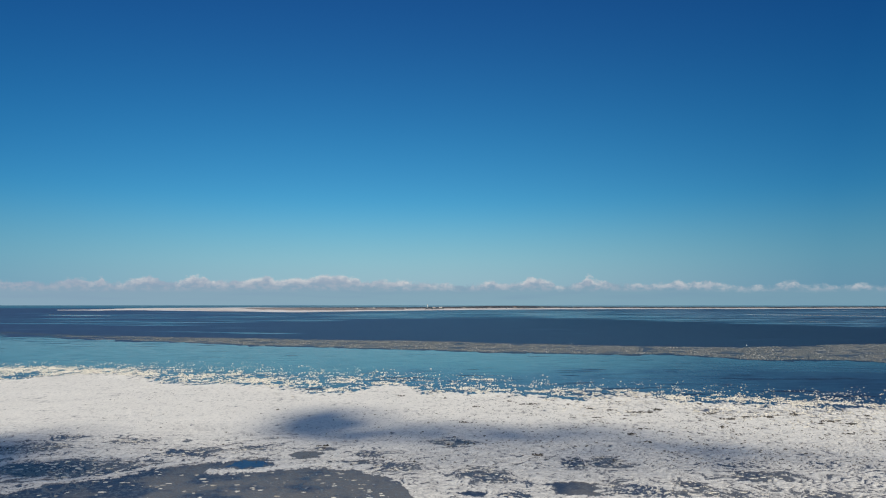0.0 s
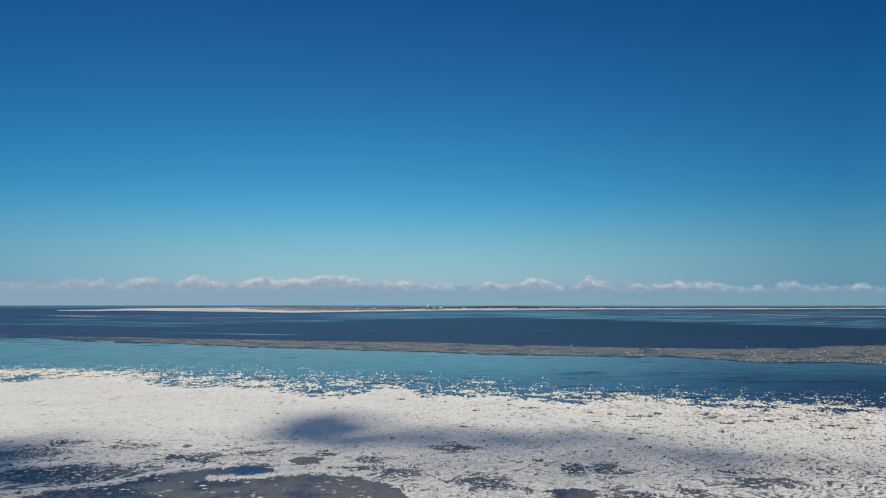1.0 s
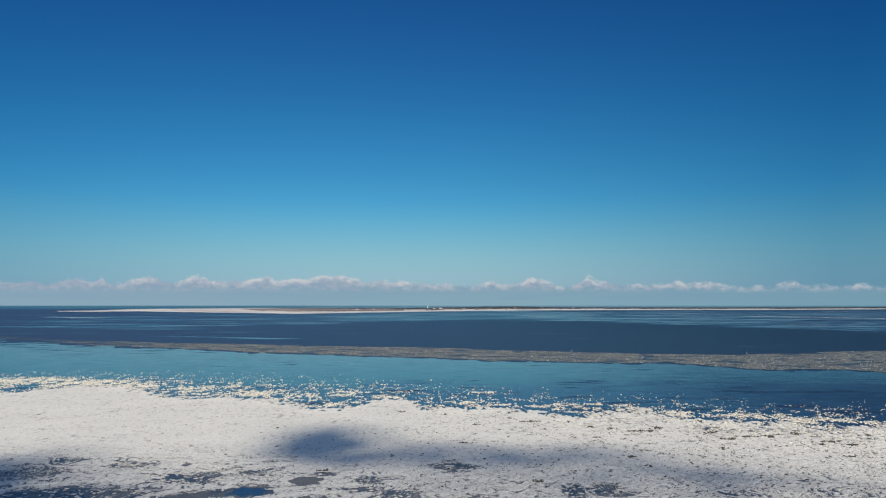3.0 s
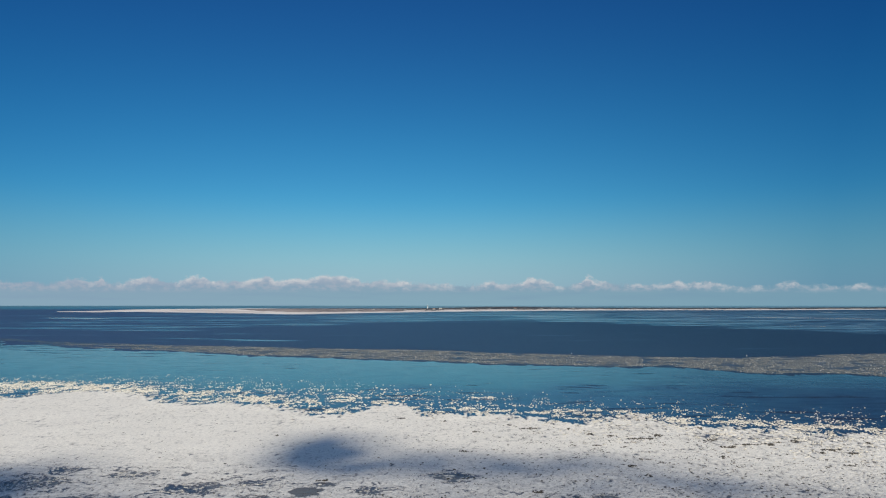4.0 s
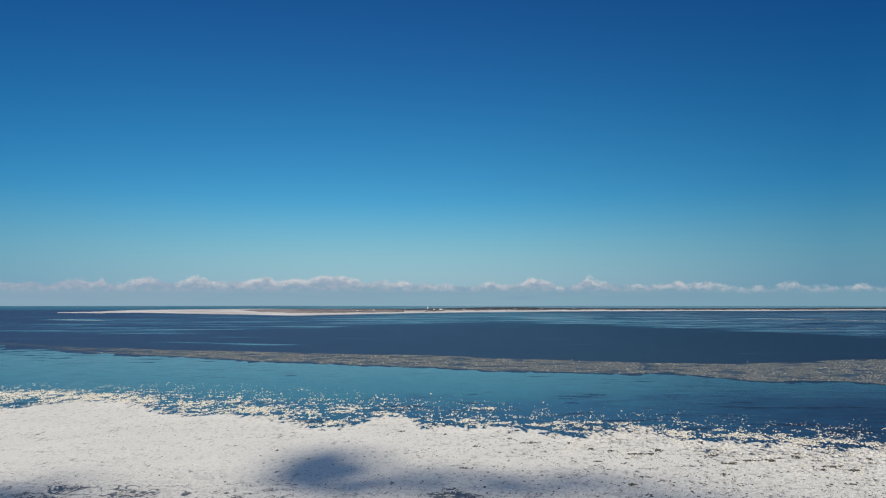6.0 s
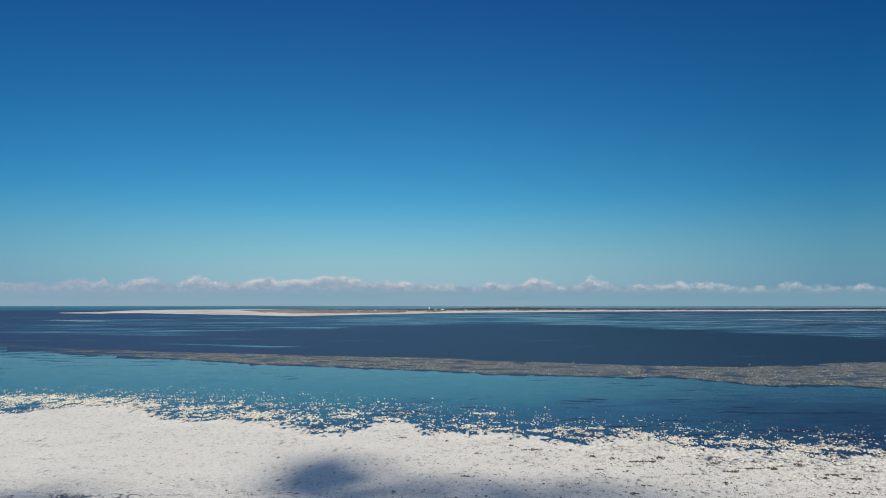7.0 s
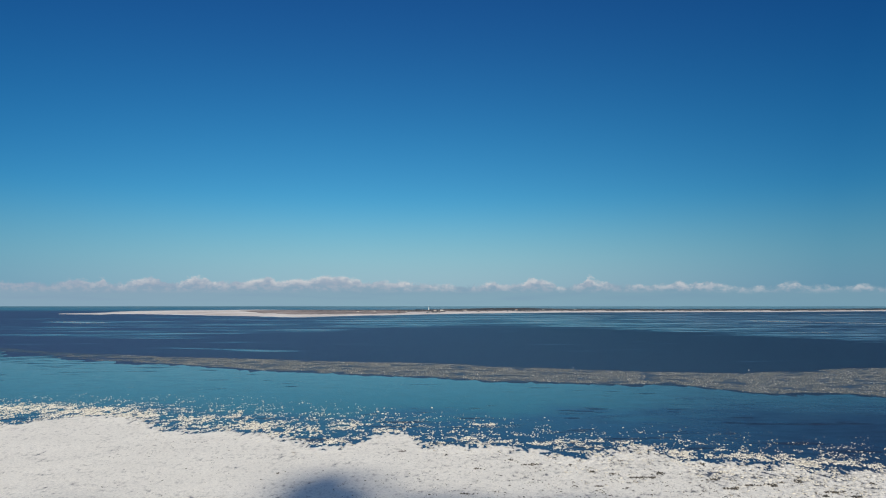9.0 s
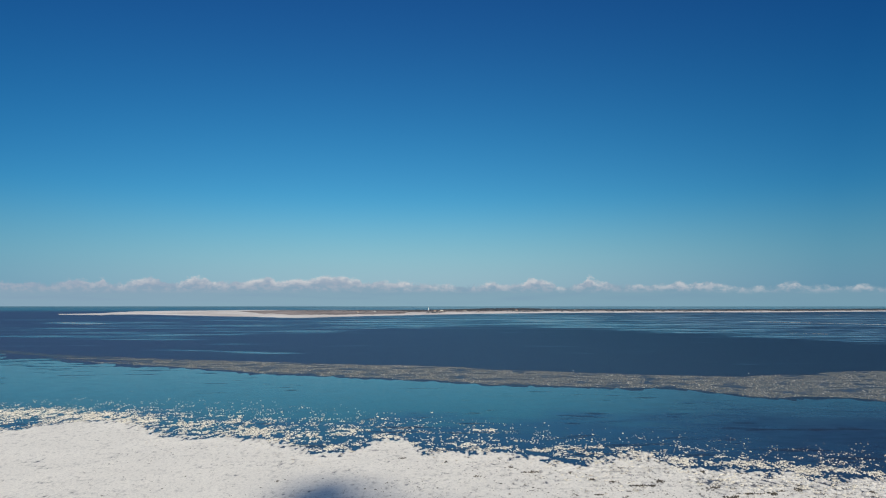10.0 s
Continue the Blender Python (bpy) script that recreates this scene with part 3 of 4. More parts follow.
def build_snow_ice():
    rows = 118 * np.exp(np.arange(0, 430) * 0.0027)
    u = np.linspace(-0.84, 0.84, 1350)
    Y = np.repeat(rows[:, None], len(u), 1)
    X = u[None] * (Y + 34)
    cover = snow_cover(X, Y)
    lump = rugged(X / 1.7, Y / 1.9, 51, 2, 0.6)
    rubble = smooth(Y - along(EDGE, X), -45, -5)
    rise = smooth(cover, 0, 0.9)
    Z = 0.015 + rise * (0.17 + (0.07 + 0.05 * smooth(X, -80, 80)) * lump + rubble * (0.08 + (0.17 + 0.14 * smooth(X, 20, 90)) * lump)) + rise * (rugged(X / 11, Y / 11, 63, 3) * 0.08 + rugged(X / 7 + Y / 30, Y / 3.2, 67, 3, 0.55) * 0.07)
    afloat = Y > along(EDGE, X) - 14
    solid = np.where(afloat, cover, cover + 0.7)
    keep = np.maximum(np.maximum(solid[:-1, :-1], solid[1:, 1:]), np.maximum(solid[1:, :-1], solid[:-1, 1:])) > 0
    ob = sheet("snow_ice", X, Y, Z, SNOW_ICE, keep, None, cover + 0.2 * afloat)
    tagged(ob, "white snow-covered coast ice with dark open pools", "sea ice", kind="structure")
    X, Y = np.meshgrid(np.linspace(-9, 9, 70), np.linspace(-7, 7, 60))
    r = np.hypot(X / 6.8, Y / 5.4) + rugged(X / 4 + 5, Y / 3, 141, 4, 0.6) * 0.9
    keep = (r < 1)[:-1, :-1]
    ob = sheet("open_pool", X, Y, 0 * X, POOL_WATER, keep)
    ob.location = (-52, 166.2, 0.013)
    tagged(ob, "small open pool of deep blue water in grey ice", "pool", kind="structure")
    # the same ice goes on towards the shore
    X, Y = np.meshgrid(np.linspace(-330, 330, 200), np.linspace(-320, 118, 140))
    cover = snow_cover(X, Y)
    Z = 0.015 + smooth(cover, 0, 0.9) * (0.17 + rugged(X / 11, Y / 11, 63, 3) * 0.08)
    keep = np.maximum(cover[:-1, :-1], cover[1:, 1:]) > 0
    tagged(sheet("snow_ice", X, Y, Z, SNOW_ICE, keep, None, cover), "flecked snow-covered ice close to the shore", "sea ice", kind="structure")


# ---- floes: lumps with a flat bottom, chamfered sides and an uneven top ----
SIDES = 7


def floe_shape(rng, rx, ry, h):
    """Corner places of one floe: low ring, high ring, top."""
    ang = (np.arange(SIDES) + rng.uniform(-0.3, 0.3, SIDES)) / SIDES * 2 * math.pi
    r = rng.uniform(0.75, 1.15, SIDES)
    low = np.stack([np.cos(ang) * rx * r, np.sin(ang) * ry * r, np.full(SIDES, -0.10)], -1)
    s = rng.uniform(0.62, 0.88, SIDES)
    high = np.stack([low[:, 0] * s, low[:, 1] * s, h * rng.uniform(0.65, 1.1, SIDES)], -1)
    top = np.array([[rng.uniform(-0.2, 0.2) * rx, rng.uniform(-0.2, 0.2) * ry, h * rng.uniform(0.95, 1.25)]])
    return np.concatenate([low, high, top])


def floe_faces():
    f = []
    for i in range(SIDES):
        j = (i + 1) % SIDES
        f += [(i, j, SIDES + j), (i, SIDES + j, SIDES + i), (SIDES + i, SIDES + j, 2 * SIDES)]
    return np.array(f)


def floe_crowd(name, places, material, rng, sizes, tall, scale=1.0, long=1.0):
    kinds = [floe_shape(rng, 1, rng.uniform(0.6, 1.0), 1) for _ in range(40)]
    tri = floe_faces()
    step = 2 * SIDES + 1
    pick = rng.integers(0, 40, len(places))
    base = np.stack(kinds)[pick]
    a = rng.uniform(0, 2 * math.pi, len(places))
    s = sizes[0] + (sizes[1] - sizes[0]) * rng.uniform(0, 1, len(places)) ** 2
    s = s * scale
    c, d = np.cos(a)[:, None], np.sin(a)[:, None]
    x = (base[..., 0] * c - base[..., 1] * d) * s[:, None] * long + places[:, :1]
    y = (base[..., 0] * d + base[..., 1] * c) * s[:, None] + places[:, 1:2]
    z = base[..., 2] * rng.uniform(tall[0], tall[1], len(places))[:, None] + places[:, 2:3]
    verts = np.stack([x, y, z], -1).reshape(-1, 3)
    faces = (tri[None] + (np.arange(len(places)) * step)[:, None, None]).reshape(-1, 3)
    return from_arrays(name, verts, faces, material)


def floe_density(X, Y):
    """Floes to the square metre, as a share of the densest pack."""
    s = (Y - along(EDGE, X)) / (along(OUTER, X) - along(EDGE, X))
    drift = rugged(X / 12, Y / 9, 71, 3, 0.6)
    fine = rugged(X / 4, Y / 7, 77, 2)
    rho = 0.42 * np.clip(1 - s, 0, 1) ** 2.0 * smooth(drift + 0.5 * fine, -0.05, 0.35)
    rho = rho + (0.17 + 0.10 * smooth(-X, 20, 140)) * np.clip(1.05 - s, 0, 1) * smooth(fine + drift, -0.2, 0.45)
    warp = 1.1 * rugged(X / 6, Y / 5, 73, 3, 0.6)
    raft = 0 * X
    for px, py, rx, ry in RAFTS:
        r = np.hypot((X - px) / rx, (Y - py) / ry) + warp
        raft = np.maximum(raft, smooth(-r, -1.2, -0.6) * smooth(fine + drift, -0.5, 0.1))
    rho = np.maximum(rho, 0.92 * raft)
    inside = s < -0.02
    reach = 0.25 + 0.5 * smooth(X, -20, 110)
    ridge = (0.10 + 0.30 * smooth(X, 0, 110)) * np.clip(1 + s / reach, 0, 1) * smooth(fine + drift, -0.35, 0.35)
    rho[inside] = ridge[inside]
    rho[s > 1.15] = 0
    return rho, raft


def build_floes():
    rng = np.random.default_rng(5)
    X, Y = rng.uniform(-360, 300, 360000), rng.uniform(190, 455, 360000)
    rho, raft = floe_density(X, Y)
    keep = rng.uniform(0, 1, len(X)) < rho
    lift = 0.14 * (Y < along(EDGE, X) - 4)
    places = np.stack([X, Y, lift], -1)[keep]
    single = (np.abs(places[:, 0] - 20) < 130) & (places[:, 1] > along(EDGE, places[:, 0]) + 9)
    order = np.where(single)[0][::8][:290]
    chosen = np.zeros(len(places), bool)
    chosen[order] = True
    out = (places[:, 1] - along(EDGE, places[:, 0])) / (along(OUTER, places[:, 0]) - along(EDGE, places[:, 0]))
    ob = floe_crowd("ice_floes", places[~chosen], FLOE_ICE, rng, (0.18, 1.0), (0.08, 0.26), np.maximum(1 - 0.62 * np.clip(out * 1.2, 0, 1), 0.95 * raft[keep])[~chosen])
    tagged(ob, "countless small pale ice floes crowding the ice edge", "ice floes", kind="stuff")
    # scraps of snow on the thin grey ice
    X, Y = rng.uniform(-150, 20, 9000), rng.uniform(95, 185, 9000)
    depth = along(GREY_LINE, X) - Y
    scrap = 0.55 * smooth(rugged(X / 7, Y / 5, 131, 3, 0.6), 0.0, 0.45) + 0.02
    keep = (depth > 0.5) & (rng.uniform(0, 1, len(X)) < scrap)
    ob = floe_crowd("snow_scraps", np.stack([X, Y, 0 * X], -1)[keep], FLOE_ICE, rng, (0.10, 0.62), (0.03, 0.07), 1.0, 1.9)
    tagged(ob, "scattered scraps of snow lying on grey ice", "snow scraps", kind="stuff")
    # slabs of snow afloat in the pools
    spots = []
    for px, py, rx, ry, left in POOLS:
        if left > -0.7:
            n = int(2.4 * rx * ry * 3)
            a, r = rng.uniform(0, 2 * math.pi, n), np.sqrt(rng.uniform(0, 1.3, n))
            x, y = px + rx * r * np.cos(a), py + ry * r * np.sin(a)
            clump = smooth(rugged(x / 3.5, y / 2.2, 151, 3, 0.6), -0.12, 0.25)
            spots.append(np.stack([x, y, 0 * x + 0.015], -1)[rng.uniform(0, 1, n) < 0.55 * clump])
    ob = floe_crowd("snow_slabs", np.concatenate(spots), FLOE_ICE, rng, (0.14, 0.60), (0.04, 0.10), 1.0, 1.5)
    tagged(ob, "small slabs of snow afloat in dark pools", "snow slabs", kind="stuff")
    # gritty lumps frozen into the older ice
    X, Y = rng.uniform(-150, 215, 90000), rng.uniform(165, 310, 90000)
    inner = along(EDGE, X) - Y
    knot = rugged(X / 5, Y / 6, 121, 3, 0.65)
    speck = 0.62 * smooth(X, -50, 110) * smooth(Y, 175, 215) * smooth(knot, 0.10, 0.5) + 0.055 * smooth(X, -60, 60) * smooth(knot, -0.3, 0.2) + 0.006
    keep = (inner > 3) & (rng.uniform(0, 1, len(X)) < speck)
    ob = floe_crowd("gritty_ice_lumps", np.stack([X, Y, 0 * X + 0.15], -1)[keep], WRACK_BROWN, rng, (0.08, 0.62), (0.05, 0.20))
    tagged(ob, "dark gritty lumps strewn over the snowy ice", "ice lumps", kind="stuff")
    # fine crumbs of grit between them
    X, Y = rng.uniform(-150, 215, 160000), rng.uniform(165, 310, 160000)
    crumb = 0.14 * smooth(X, -70, 40) * smooth(rugged(X / 9, Y / 11, 123, 3, 0.6), -0.3, 0.3) + 0.012
    keep = (along(EDGE, X) - Y > 3) & (rng.uniform(0, 1, len(X)) < crumb)
    ob = floe_crowd("grit_crumbs", np.stack([X, Y, 0 * X + 0.17], -1)[keep], WRACK_BROWN, rng, (0.05, 0.26), (0.04, 0.12))
    tagged(ob, "fine dark grit strewn over the snowy ice", "grit", kind="stuff")
    tri = floe_faces()
    shapes = []
    for _ in range(14):
        s = rng.uniform(0.3, 0.9)
        v = floe_shape(rng, s, s * rng.uniform(0.5, 0.9), rng.uniform(0.12, 0.26))
        me = bpy.data.meshes.new("ice_floe")
        me.from_pydata(v.tolist(), [], tri.tolist())
        me.materials.append(FLOE_ICE)
        shapes.append((me, s))
    for x, y, _ in places[chosen]:
        me, s = shapes[rng.integers(0, 14)]
        ob = new("ice_floe", me)
        ob.matrix_world = pose(x, y, 0.02, 0, 0, rng.uniform(0, 360))
        size = "broad" if s > 0.6 else "small"
        tagged(ob, f"{size} cream-white ice floe adrift on thin blue ice", "ice floe", "ice floes off the ice edge")


def build_wrack():
    """Dark weed and grit frozen into the coast ice in low ridged heaps. Shade behind the ridges is built in as dark
    mass.
    """
    for k, (x, y, wide, deep) in enumerate(WRACK):
        deep *= 0.75
        X, Y = np.meshgrid(np.linspace(-0.6, 0.6, int(14 + wide * 4)) * wide, np.linspace(-1.2, 1.2, 16) * deep)
        r = np.hypot(X / wide * 2, Y / deep) + rugged(X / 1.1 + k * 9, Y / 1.4, 200 + k, 3, 0.6) * 1.6
        high = smooth(-r, -1.05, -0.45)
        Z = high * (0.20 + 0.7 * np.maximum(rugged(X / 0.6, Y / 0.6, 230 + k, 2), -0.2)) - 0.06
        keep = np.maximum(high[:-1, :-1], high[1:, 1:]) > 0.02
        ob = sheet("wrack_and_shade", X, Y, Z, WRACK_BROWN, keep)
        ob.location = (x, y, 0.17)
        kind = "long ridge" if wide > 6 else "low heap"
        tagged(ob, f"{kind} of dark brown weed wrack and shaded gaps in snowy ice", "weed wrack", "weed wrack on the ice")


def build_brash_band():
    xs = np.linspace(-880, 640, 600)
    rag = rugged(xs / 25, xs * 0, 81, 4) * 9
    near, far = along(BAND_NEAR, xs) + rag, along(BAND_FAR, xs) + rugged(xs / 30, xs * 0, 87, 4) * 7
    v = np.linspace(0, 1, 14)[:, None]
    X = np.repeat(xs[None], 14, 0)
    Y = near + (far - near) * v
    keep = (rugged(X / 40, Y / 9, 93, 3) + 0.9 * smooth(X, -400, -150) + 0.55 * smooth(v, 0.35, 0.6) * smooth(1 - v, 0.0, 0.12) > 0.13)[:-1, :-1]
    ob = sheet("slush_belt", X, Y, np.full_like(X, 0.03), SLUSH, keep)
    tagged(ob, "belt of grey-brown slush between floating rubble ice", "slush", kind="structure")
    rng = np.random.default_rng(9)
    n = 210000
    px, pv = rng.uniform(-860, 480, n), rng.uniform(-0.03, 1.03, n)
    lo, hi = np.interp(px, xs, near), np.interp(px, xs, far)
    py = lo + (hi - lo) * pv
    dense = smooth(rugged(px / 28, py / 14, 91, 3), -0.38 + 0.33 * smooth(-px, 200, 450), 0.27 + 0.13 * smooth(-px, 200, 450)) * (0.03 + 0.97 * smooth(px, -520, -260))
    keep = rng.uniform(0, 1, n) < dense * (hi - lo) / 110
    ob = floe_crowd("brash_ice", np.stack([px, py, 0 * px], -1)[keep], BRASH, rng, (0.30, 0.90), (0.12, 0.36))
    tagged(ob, "grey-brown rubble ice packed in a long drifting belt", "brash ice", kind="stuff")


def build_ice_streaks():
    """Thin far ribbons of drift ice."""
    rng = np.random.default_rng(15)
    pts = []
    for x0, x1, y0, y1, deep, n in ((915, 1175, 1842, 1632, 4, 500), (1175, 1600, 1632, 1400, 5, 500), (705, 760, 1255, 1215, 16, 26), (1540, 1650, 2500, 2500, 14, 60),
                                  (-1150, -1040, 1775, 1752, 12, 30), (-985, -930, 1640, 1720, 40, 40)):
        t = rng.uniform(0, 1, n)
        pts.append(np.stack([x0 + (x1 - x0) * t, y0 + (y1 - y0) * t + rng.normal(0, deep / 3, n), 0 * t], -1))
    ob = floe_crowd("drift_ice", np.concatenate(pts), FLOE_ICE, rng, (0.6, 2.2), (0.15, 0.4))
    tagged(ob, "pale ribbons of drift ice far out", "drift ice", kind="stuff")


# ---- far island ----
# by bearing (x over y): the near shore and the far shore, in metres from the coast
SHORE = ((-0.629, 2577), (-0.586, 2530), (-0.559, 2490), (-0.541, 2560), (-0.494, 2580), (-0.448, 2480), (-0.402, 2388), (-0.355, 2310), (-0.309, 2260), (-0.263, 2165),
         (-0.226, 2145), (-0.171, 2275), (-0.125, 2360), (-0.079, 2440), (-0.033, 2520), (0.013, 2605), (0.107, 2740), (0.2, 2850), (0.293, 2910), (0.386, 2940), (0.525, 2967), (0.727, 3143), (0.95, 3300))
REAR = ((-0.629, 2620), (-0.586, 2693), (-0.559, 2750), (-0.541, 2894), (-0.513, 3060), (-0.494, 3127), (-0.448, 3240), (-0.402, 3290), (-0.355, 3343), (-0.309, 3430), (-0.263, 3380),
        (-0.171, 3380), (-0.079, 3390), (-0.024, 3440), (0.07, 3650), (0.135, 3700), (0.2, 3600), (0.386, 3550), (0.571, 3597), (0.727, 3733), (0.95, 3800))
# shares of the depth at which the pale shore gives way to heath, and the heath to snow again
PALE = ((-0.629, 1.0), (-0.37, 1.0), (-0.34, 0.80), (-0.319, 0.62), (-0.30, 0.36), (-0.263, 0.30), (-0.226, 0.28), (-0.171, 0.22), (-0.125, 0.21), (-0.079, 0.20), (-0.065, 0.22), (-0.055, 0.46), (0.02, 0.42), (0.11, 0.42), (0.2, 0.46), (0.4, 0.42), (0.6, 0.30), (0.95, 0.2))
BROWN = ((-0.629, 1.0), (-0.37, 1.0), (-0.34, 0.82), (-0.30, 0.87), (-0.275, 0.97), (-0.27, 1.0), (0.95, 1.0))


def island_height(B, v):
    rise = smooth(v, 0, 0.12) * 1.0 + smooth(v, 0.1, 0.5) * 0.6 * smooth(B, -0.45, -0.2)
    hill = np.exp(-((B - 0.09) / 0.09) ** 2) * smooth(v, 0.45, 0.95) * 2.4
    dune = np.maximum(0, rugged(B * 42, v * 6, 95, 3)) * 1.0 * smooth(v, 0.05, 0.2) * smooth(B, -0.5, -0.25)
    return rise + hill + dune - 0.4 * (v <= 0)


def build_island():
    root = tagged(new("island"), "low snowy island with brown heath and dark woods", "island", kind="structure")
    bs = np.linspace(-0.629, 0.95, 620)
    rag = rugged(bs * 26, bs * 0, 97, 4) * 30
    near, far = along(SHORE, bs) + rag * smooth(bs, -0.62, -0.55), along(REAR, bs)
    wave = rugged(bs * 20, bs * 0, 99, 4)
    pale = np.clip(along(PALE, bs) + (wave * 0.12 + rugged(bs * 90, bs * 0, 101, 3) * 0.10) * (along(PALE, bs) < 0.9), 0.03, 1)
    brown = np.maximum(along(BROWN, bs), pale)
    for name, a, b, mat, label in (("snowy_shore", 0 * bs, pale, SHORE_SNOW, "pale snow-dusted sand shore"), ("heath", pale, brown, HEATH, "brown winter heath"),
                                   ("snow_field", brown, 0 * bs + 1, SHORE_SNOW, "snow field behind the heath")):
        v = a + (b - a) * np.linspace(0, 1, 18)[:, None]
        Y = near + (far - near) * v
        B = np.repeat(bs[None], 18, 0)
        keep = np.repeat((b - a > 0.004)[None, :-1], 17, 0)
        tagged(sheet(name, B * Y, Y, island_height(B, v), mat, keep, root), label)
    # woods and thickets: many small clumps
    rng = np.random.default_rng(23)
    n = 20000
    pb = rng.uniform(-0.25, 0.9, n)
    pv = rng.uniform(0.22, 0.99, n)
    lo, hi = np.interp(pb, bs, near), np.interp(pb, bs, far)
    thick = rugged(pb * 26, pv * 4, 105, 3)
    wood = np.exp(-((pb - 0.10) / 0.05) ** 2) * smooth(pv, 0.5, 0.65)
    keep = rng.uniform(0, 1, n) < np.clip(-0.05 + thick * 1.1 + 0.7 * smooth(pv, 0.5, 0.72) + 0.22 * smooth(pb, 0.05, 0.15), 0.012, 0.85) * (0.25 + 0.75 * smooth(pb, -0.2, -0.05)) + wood + 0.6 * smooth(pv, 0.78, 0.86) * smooth(pb, -0.26, -0.18) * smooth(-pb, -0.25, -0.05)
    pb, pv, lo, hi, wood = pb[keep], pv[keep], lo[keep], hi[keep], wood[keep]
    verts, faces = [], []
    ring = 6
    tall = rng.uniform(1.0, 3.4, len(pb)) * (0.6 + 0.4 * smooth(pb, -0.12, 0.02)) + wood * rng.uniform(1, 3, len(pb))
    wide = tall * rng.uniform(0.7, 1.6, len(pb))
    z0 = island_height(pb, pv)
    py = lo + (hi - lo) * pv
    px = pb * py
    for i in range(len(px)):
        k = len(verts)
        for lev, rad in ((0.0, 0.35), (0.35, 1.0), (0.75, 0.7)):
            for j in range(ring):
                a = 2 * math.pi * j / ring + lev
                r = wide[i] * rad * rng.uniform(0.7, 1.2)
                verts.append((px[i] + math.cos(a) * r, py[i] + math.sin(a) * r, z0[i] + tall[i] * (lev + rng.uniform(-0.06, 0.06)) - (0.3 if lev == 0 else 0)))
        verts.append((px[i], py[i], z0[i] + tall[i]))
        for lev in (0, 1):
            for j in range(ring):
                a, b = k + lev * ring + j, k + lev * ring + (j + 1) % ring
                faces += [(a, b, b + ring), (a, b + ring, a + ring)]
        for j in range(ring):
            faces.append((k + 2 * ring + j, k + 2 * ring + (j + 1) % ring, k + 3 * ring))
    ob = from_arrays("far_woods", np.array(verts), np.array(faces), WOOD_HAZED)
    tagged(ob, "dark leafless winter woods and thickets on the island", "woods", kind="stuff")


def ground_z(x, y):
    b = np.array([x / y])
    lo, hi = along(SHORE, b), along(REAR, b)
    return float(island_height(b, (y - lo) / (hi - lo))[0])


def lathe(profile, n=20):
    bm = bmesh.new()
    rings = [[bm.verts.new((r * math.cos(2 * math.pi * i / n), r * math.sin(2 * math.pi * i / n), z)) for i in range(n)] for r, z in profile]
    for a, b in zip(rings, rings[1:]):
        for i in range(n):
            bm.faces.new((a[i], a[(i + 1) % n], b[(i + 1) % n], b[i]))
    bm.faces.new(list(reversed(rings[0])))
    bm.faces.new(rings[-1])
    return bm


def box(x0, x1, y0, y1, z0, z1):
    bm = bmesh.new()
    bmesh.ops.create_cube(bm, size=1)
    for v in bm.verts:
        v.co = ((x0 + x1) / 2 + v.co.x * (x1 - x0), (y0 + y1) / 2 + v.co.y * (y1 - y0), (z0 + z1) / 2 + v.co.z * (z1 - z0))
    return bm


def build_lighthouse(x, y):
    root = tagged(new("lighthouse"), "slender white round lighthouse with a dark lantern", "lighthouse")
    root.location = (x, y, ground_z(x, y) - 0.3)
    part("tower", lathe([(2.5, 0), (2.3, 1), (2.1, 6), (1.85, 12), (1.7, 15.6)]), WHITE_PAINT, root)
    part("gallery", lathe([(1.75, 15.6), (2.5, 15.9), (2.5, 16.2), (1.75, 16.2)]), DARK_PAINT, root)
    part("railing", lathe([(2.4, 16.2), (2.45, 17.2), (2.35, 17.2), (2.3, 16.2)]), DARK_PAINT, root)
    part("lantern", lathe([(1.3, 16.2), (1.3, 18.6), (1.2, 18.6)]), LANTERN, root, "dark glazed lantern room")
    part("roof", lathe([(1.55, 18.6), (1.0, 19.5), (0.3, 20.2), (0.1, 20.9)]), WHITE_PAINT, root, "white domed cap")
    for z in (4, 8, 12):
        part("window", box(-0.35, 0.35, -2.35, -1.7, z, z + 1.2), PANE, root)


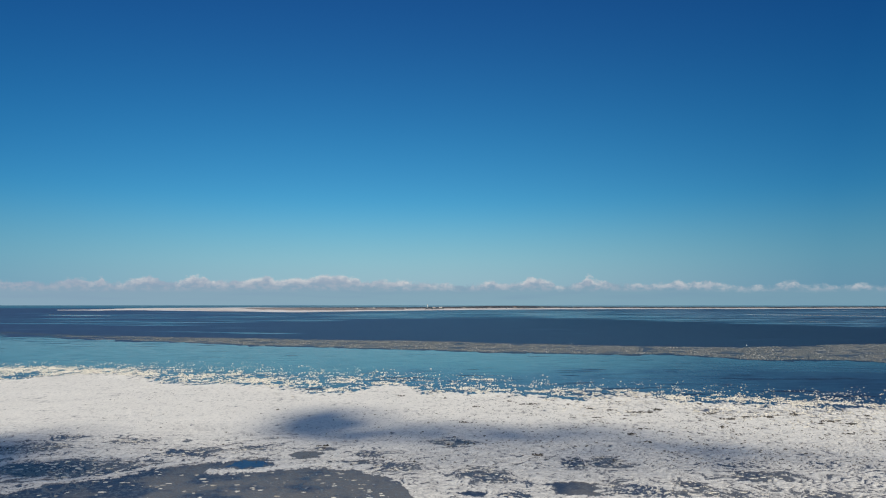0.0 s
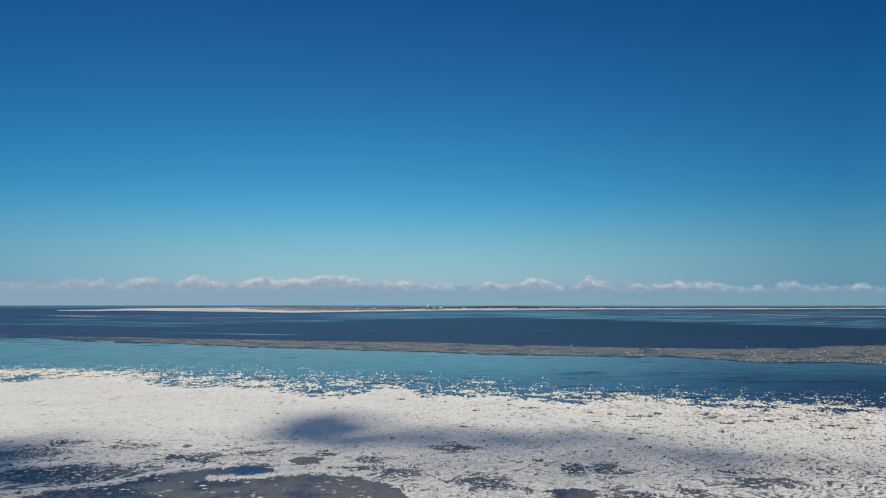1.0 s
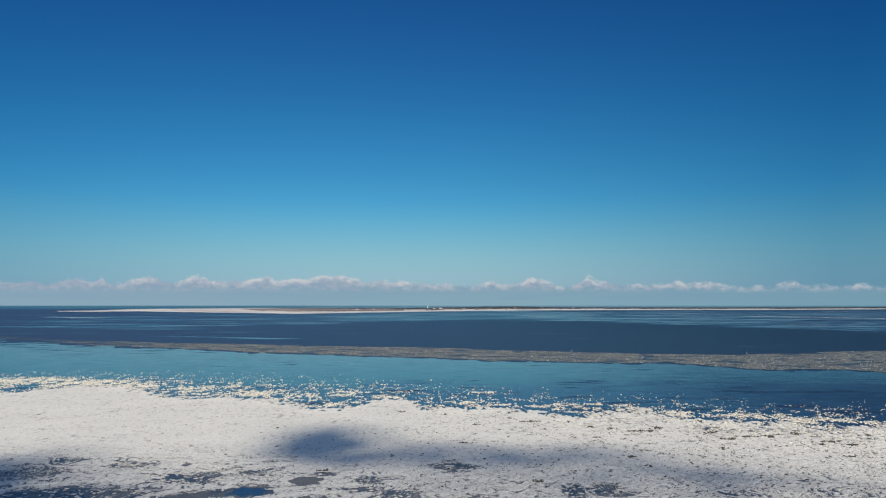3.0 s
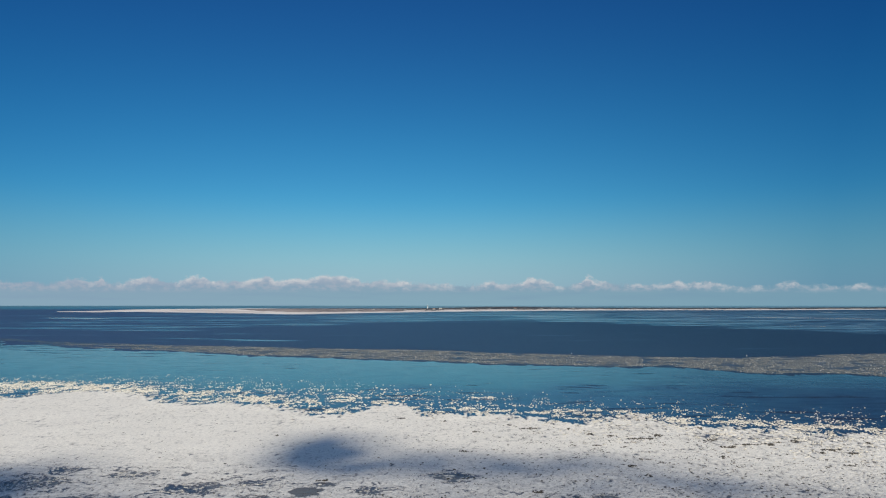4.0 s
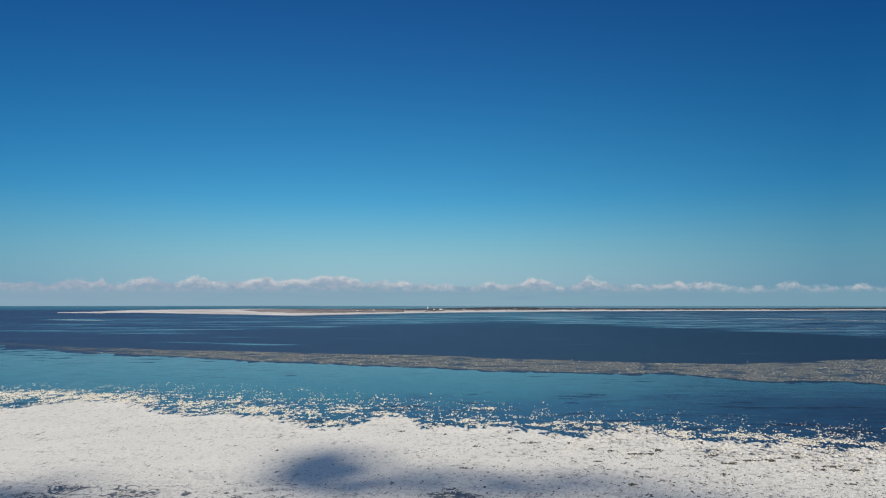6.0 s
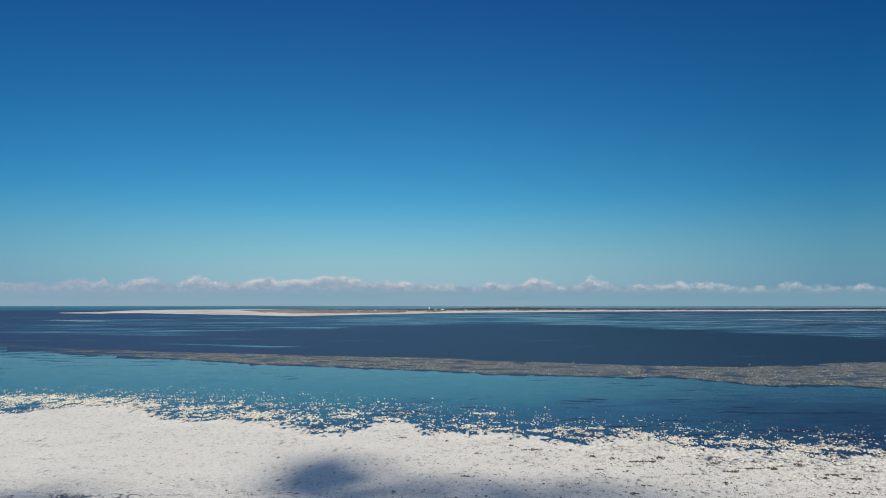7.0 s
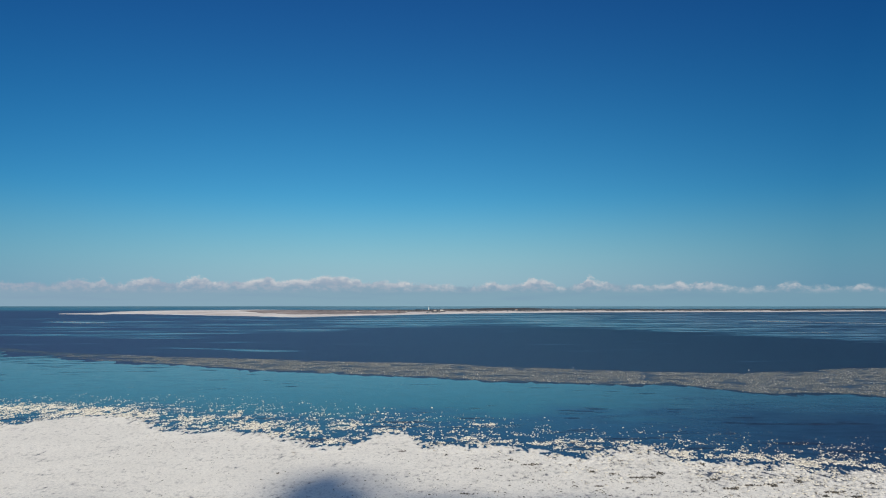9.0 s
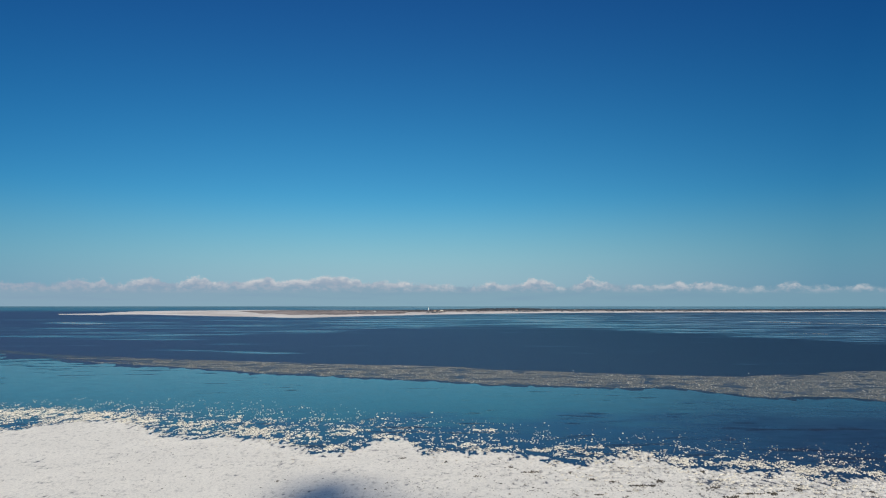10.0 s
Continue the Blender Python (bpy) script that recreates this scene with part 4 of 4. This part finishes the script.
def build_house(x, y, wide, deep, wall_h, roof_h, roof_mat, turn):
    root = tagged(new("house"), ("pale island house with a red tiled roof" if roof_mat is ROOF_RED else "white island house with a grey snowy roof"), "house", "houses on the island")
    root.matrix_world = pose(x, y, ground_z(x, y) - 0.2, 0, 0, turn)
    part("wall", box(-wide / 2, wide / 2, -deep / 2, deep / 2, 0, wall_h), WALL_PALE, root)
    bm = bmesh.new()
    o = 0.5
    pts = [bm.verts.new(p) for p in ((-wide / 2 - o, -deep / 2 - o, wall_h), (wide / 2 + o, -deep / 2 - o, wall_h), (wide / 2 + o, deep / 2 + o, wall_h),
                                     (-wide / 2 - o, deep / 2 + o, wall_h), (-wide / 2 - o, 0, wall_h + roof_h), (wide / 2 + o, 0, wall_h + roof_h))]
    for f in ((0, 1, 5, 4), (2, 3, 4, 5), (3, 0, 4), (1, 2, 5), (3, 2, 1, 0)):
        bm.faces.new([pts[i] for i in f])
    part("roof", bm, roof_mat, root)
    for k in (-0.3, 0, 0.3):
        part("window", box(k * wide - 0.6, k * wide + 0.6, -deep / 2 - 0.05, -deep / 2 + 0.1, 1, 2.4), PANE, root)


def build_village():
    rng = np.random.default_rng(31)
    for k in range(9):
        b = -0.15 + 0.045 * k + rng.uniform(-0.012, 0.012)
        lo, hi = along(SHORE, b), along(REAR, b)
        y = lo + (hi - lo) * rng.uniform(0.52, 0.62)
        x = b * y
        build_house(x, y, rng.uniform(7, 12), rng.uniform(6, 8), rng.uniform(2.5, 3.5), rng.uniform(2, 3), ROOF_RED if k % 3 == 0 else ROOF_GREY, rng.uniform(-25, 25))
    build_house(-12, 3150, 16, 9, 4, 3, ROOF_GREY, 4)


def build_buoy(x, y):
    root = tagged(new("spar_buoy"), "pale slender spar buoy floating in open water", "buoy")
    root.location = (x, y, 0)
    part("float", lathe([(0.15, -0.3), (0.38, -0.1), (0.38, 0.25), (0.15, 0.4)], 12), WHITE_PAINT, root)
    part("spar", lathe([(0.12, 0.38), (0.10, 1.35), (0.05, 1.4)], 10), WHITE_PAINT, root)


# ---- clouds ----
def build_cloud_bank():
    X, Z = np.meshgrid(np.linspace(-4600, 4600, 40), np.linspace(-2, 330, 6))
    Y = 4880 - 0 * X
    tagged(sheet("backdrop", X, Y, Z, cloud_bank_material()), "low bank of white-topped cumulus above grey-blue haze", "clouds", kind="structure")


def build_overhead_cloud():
    """Thin ragged cloud up-sun that shades parts of the coast ice."""
    lift = TO_SUN * (420 / TO_SUN.z)
    X, Y = np.meshgrid(np.linspace(-330, 250, 90), np.linspace(90, 300, 50))
    Z = 420 + rugged(X / 40, Y / 40, 111, 4) * 9
    ob = sheet("cloud", X + lift.x, Y + lift.y, Z, thin_cloud_material(lift))
    tagged(ob, "thin ragged fair-weather cloud casting soft shadows", "cloud", kind="stuff")


build_sea()
build_young_ice()
build_snow_ice()
build_wrack()
build_brash_band()
build_ice_streaks()
build_island()
build_lighthouse(-82, 3300)
build_village()
build_buoy(291, 590)
build_buoy(128, 612)
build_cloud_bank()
build_overhead_cloud()
build_floes()
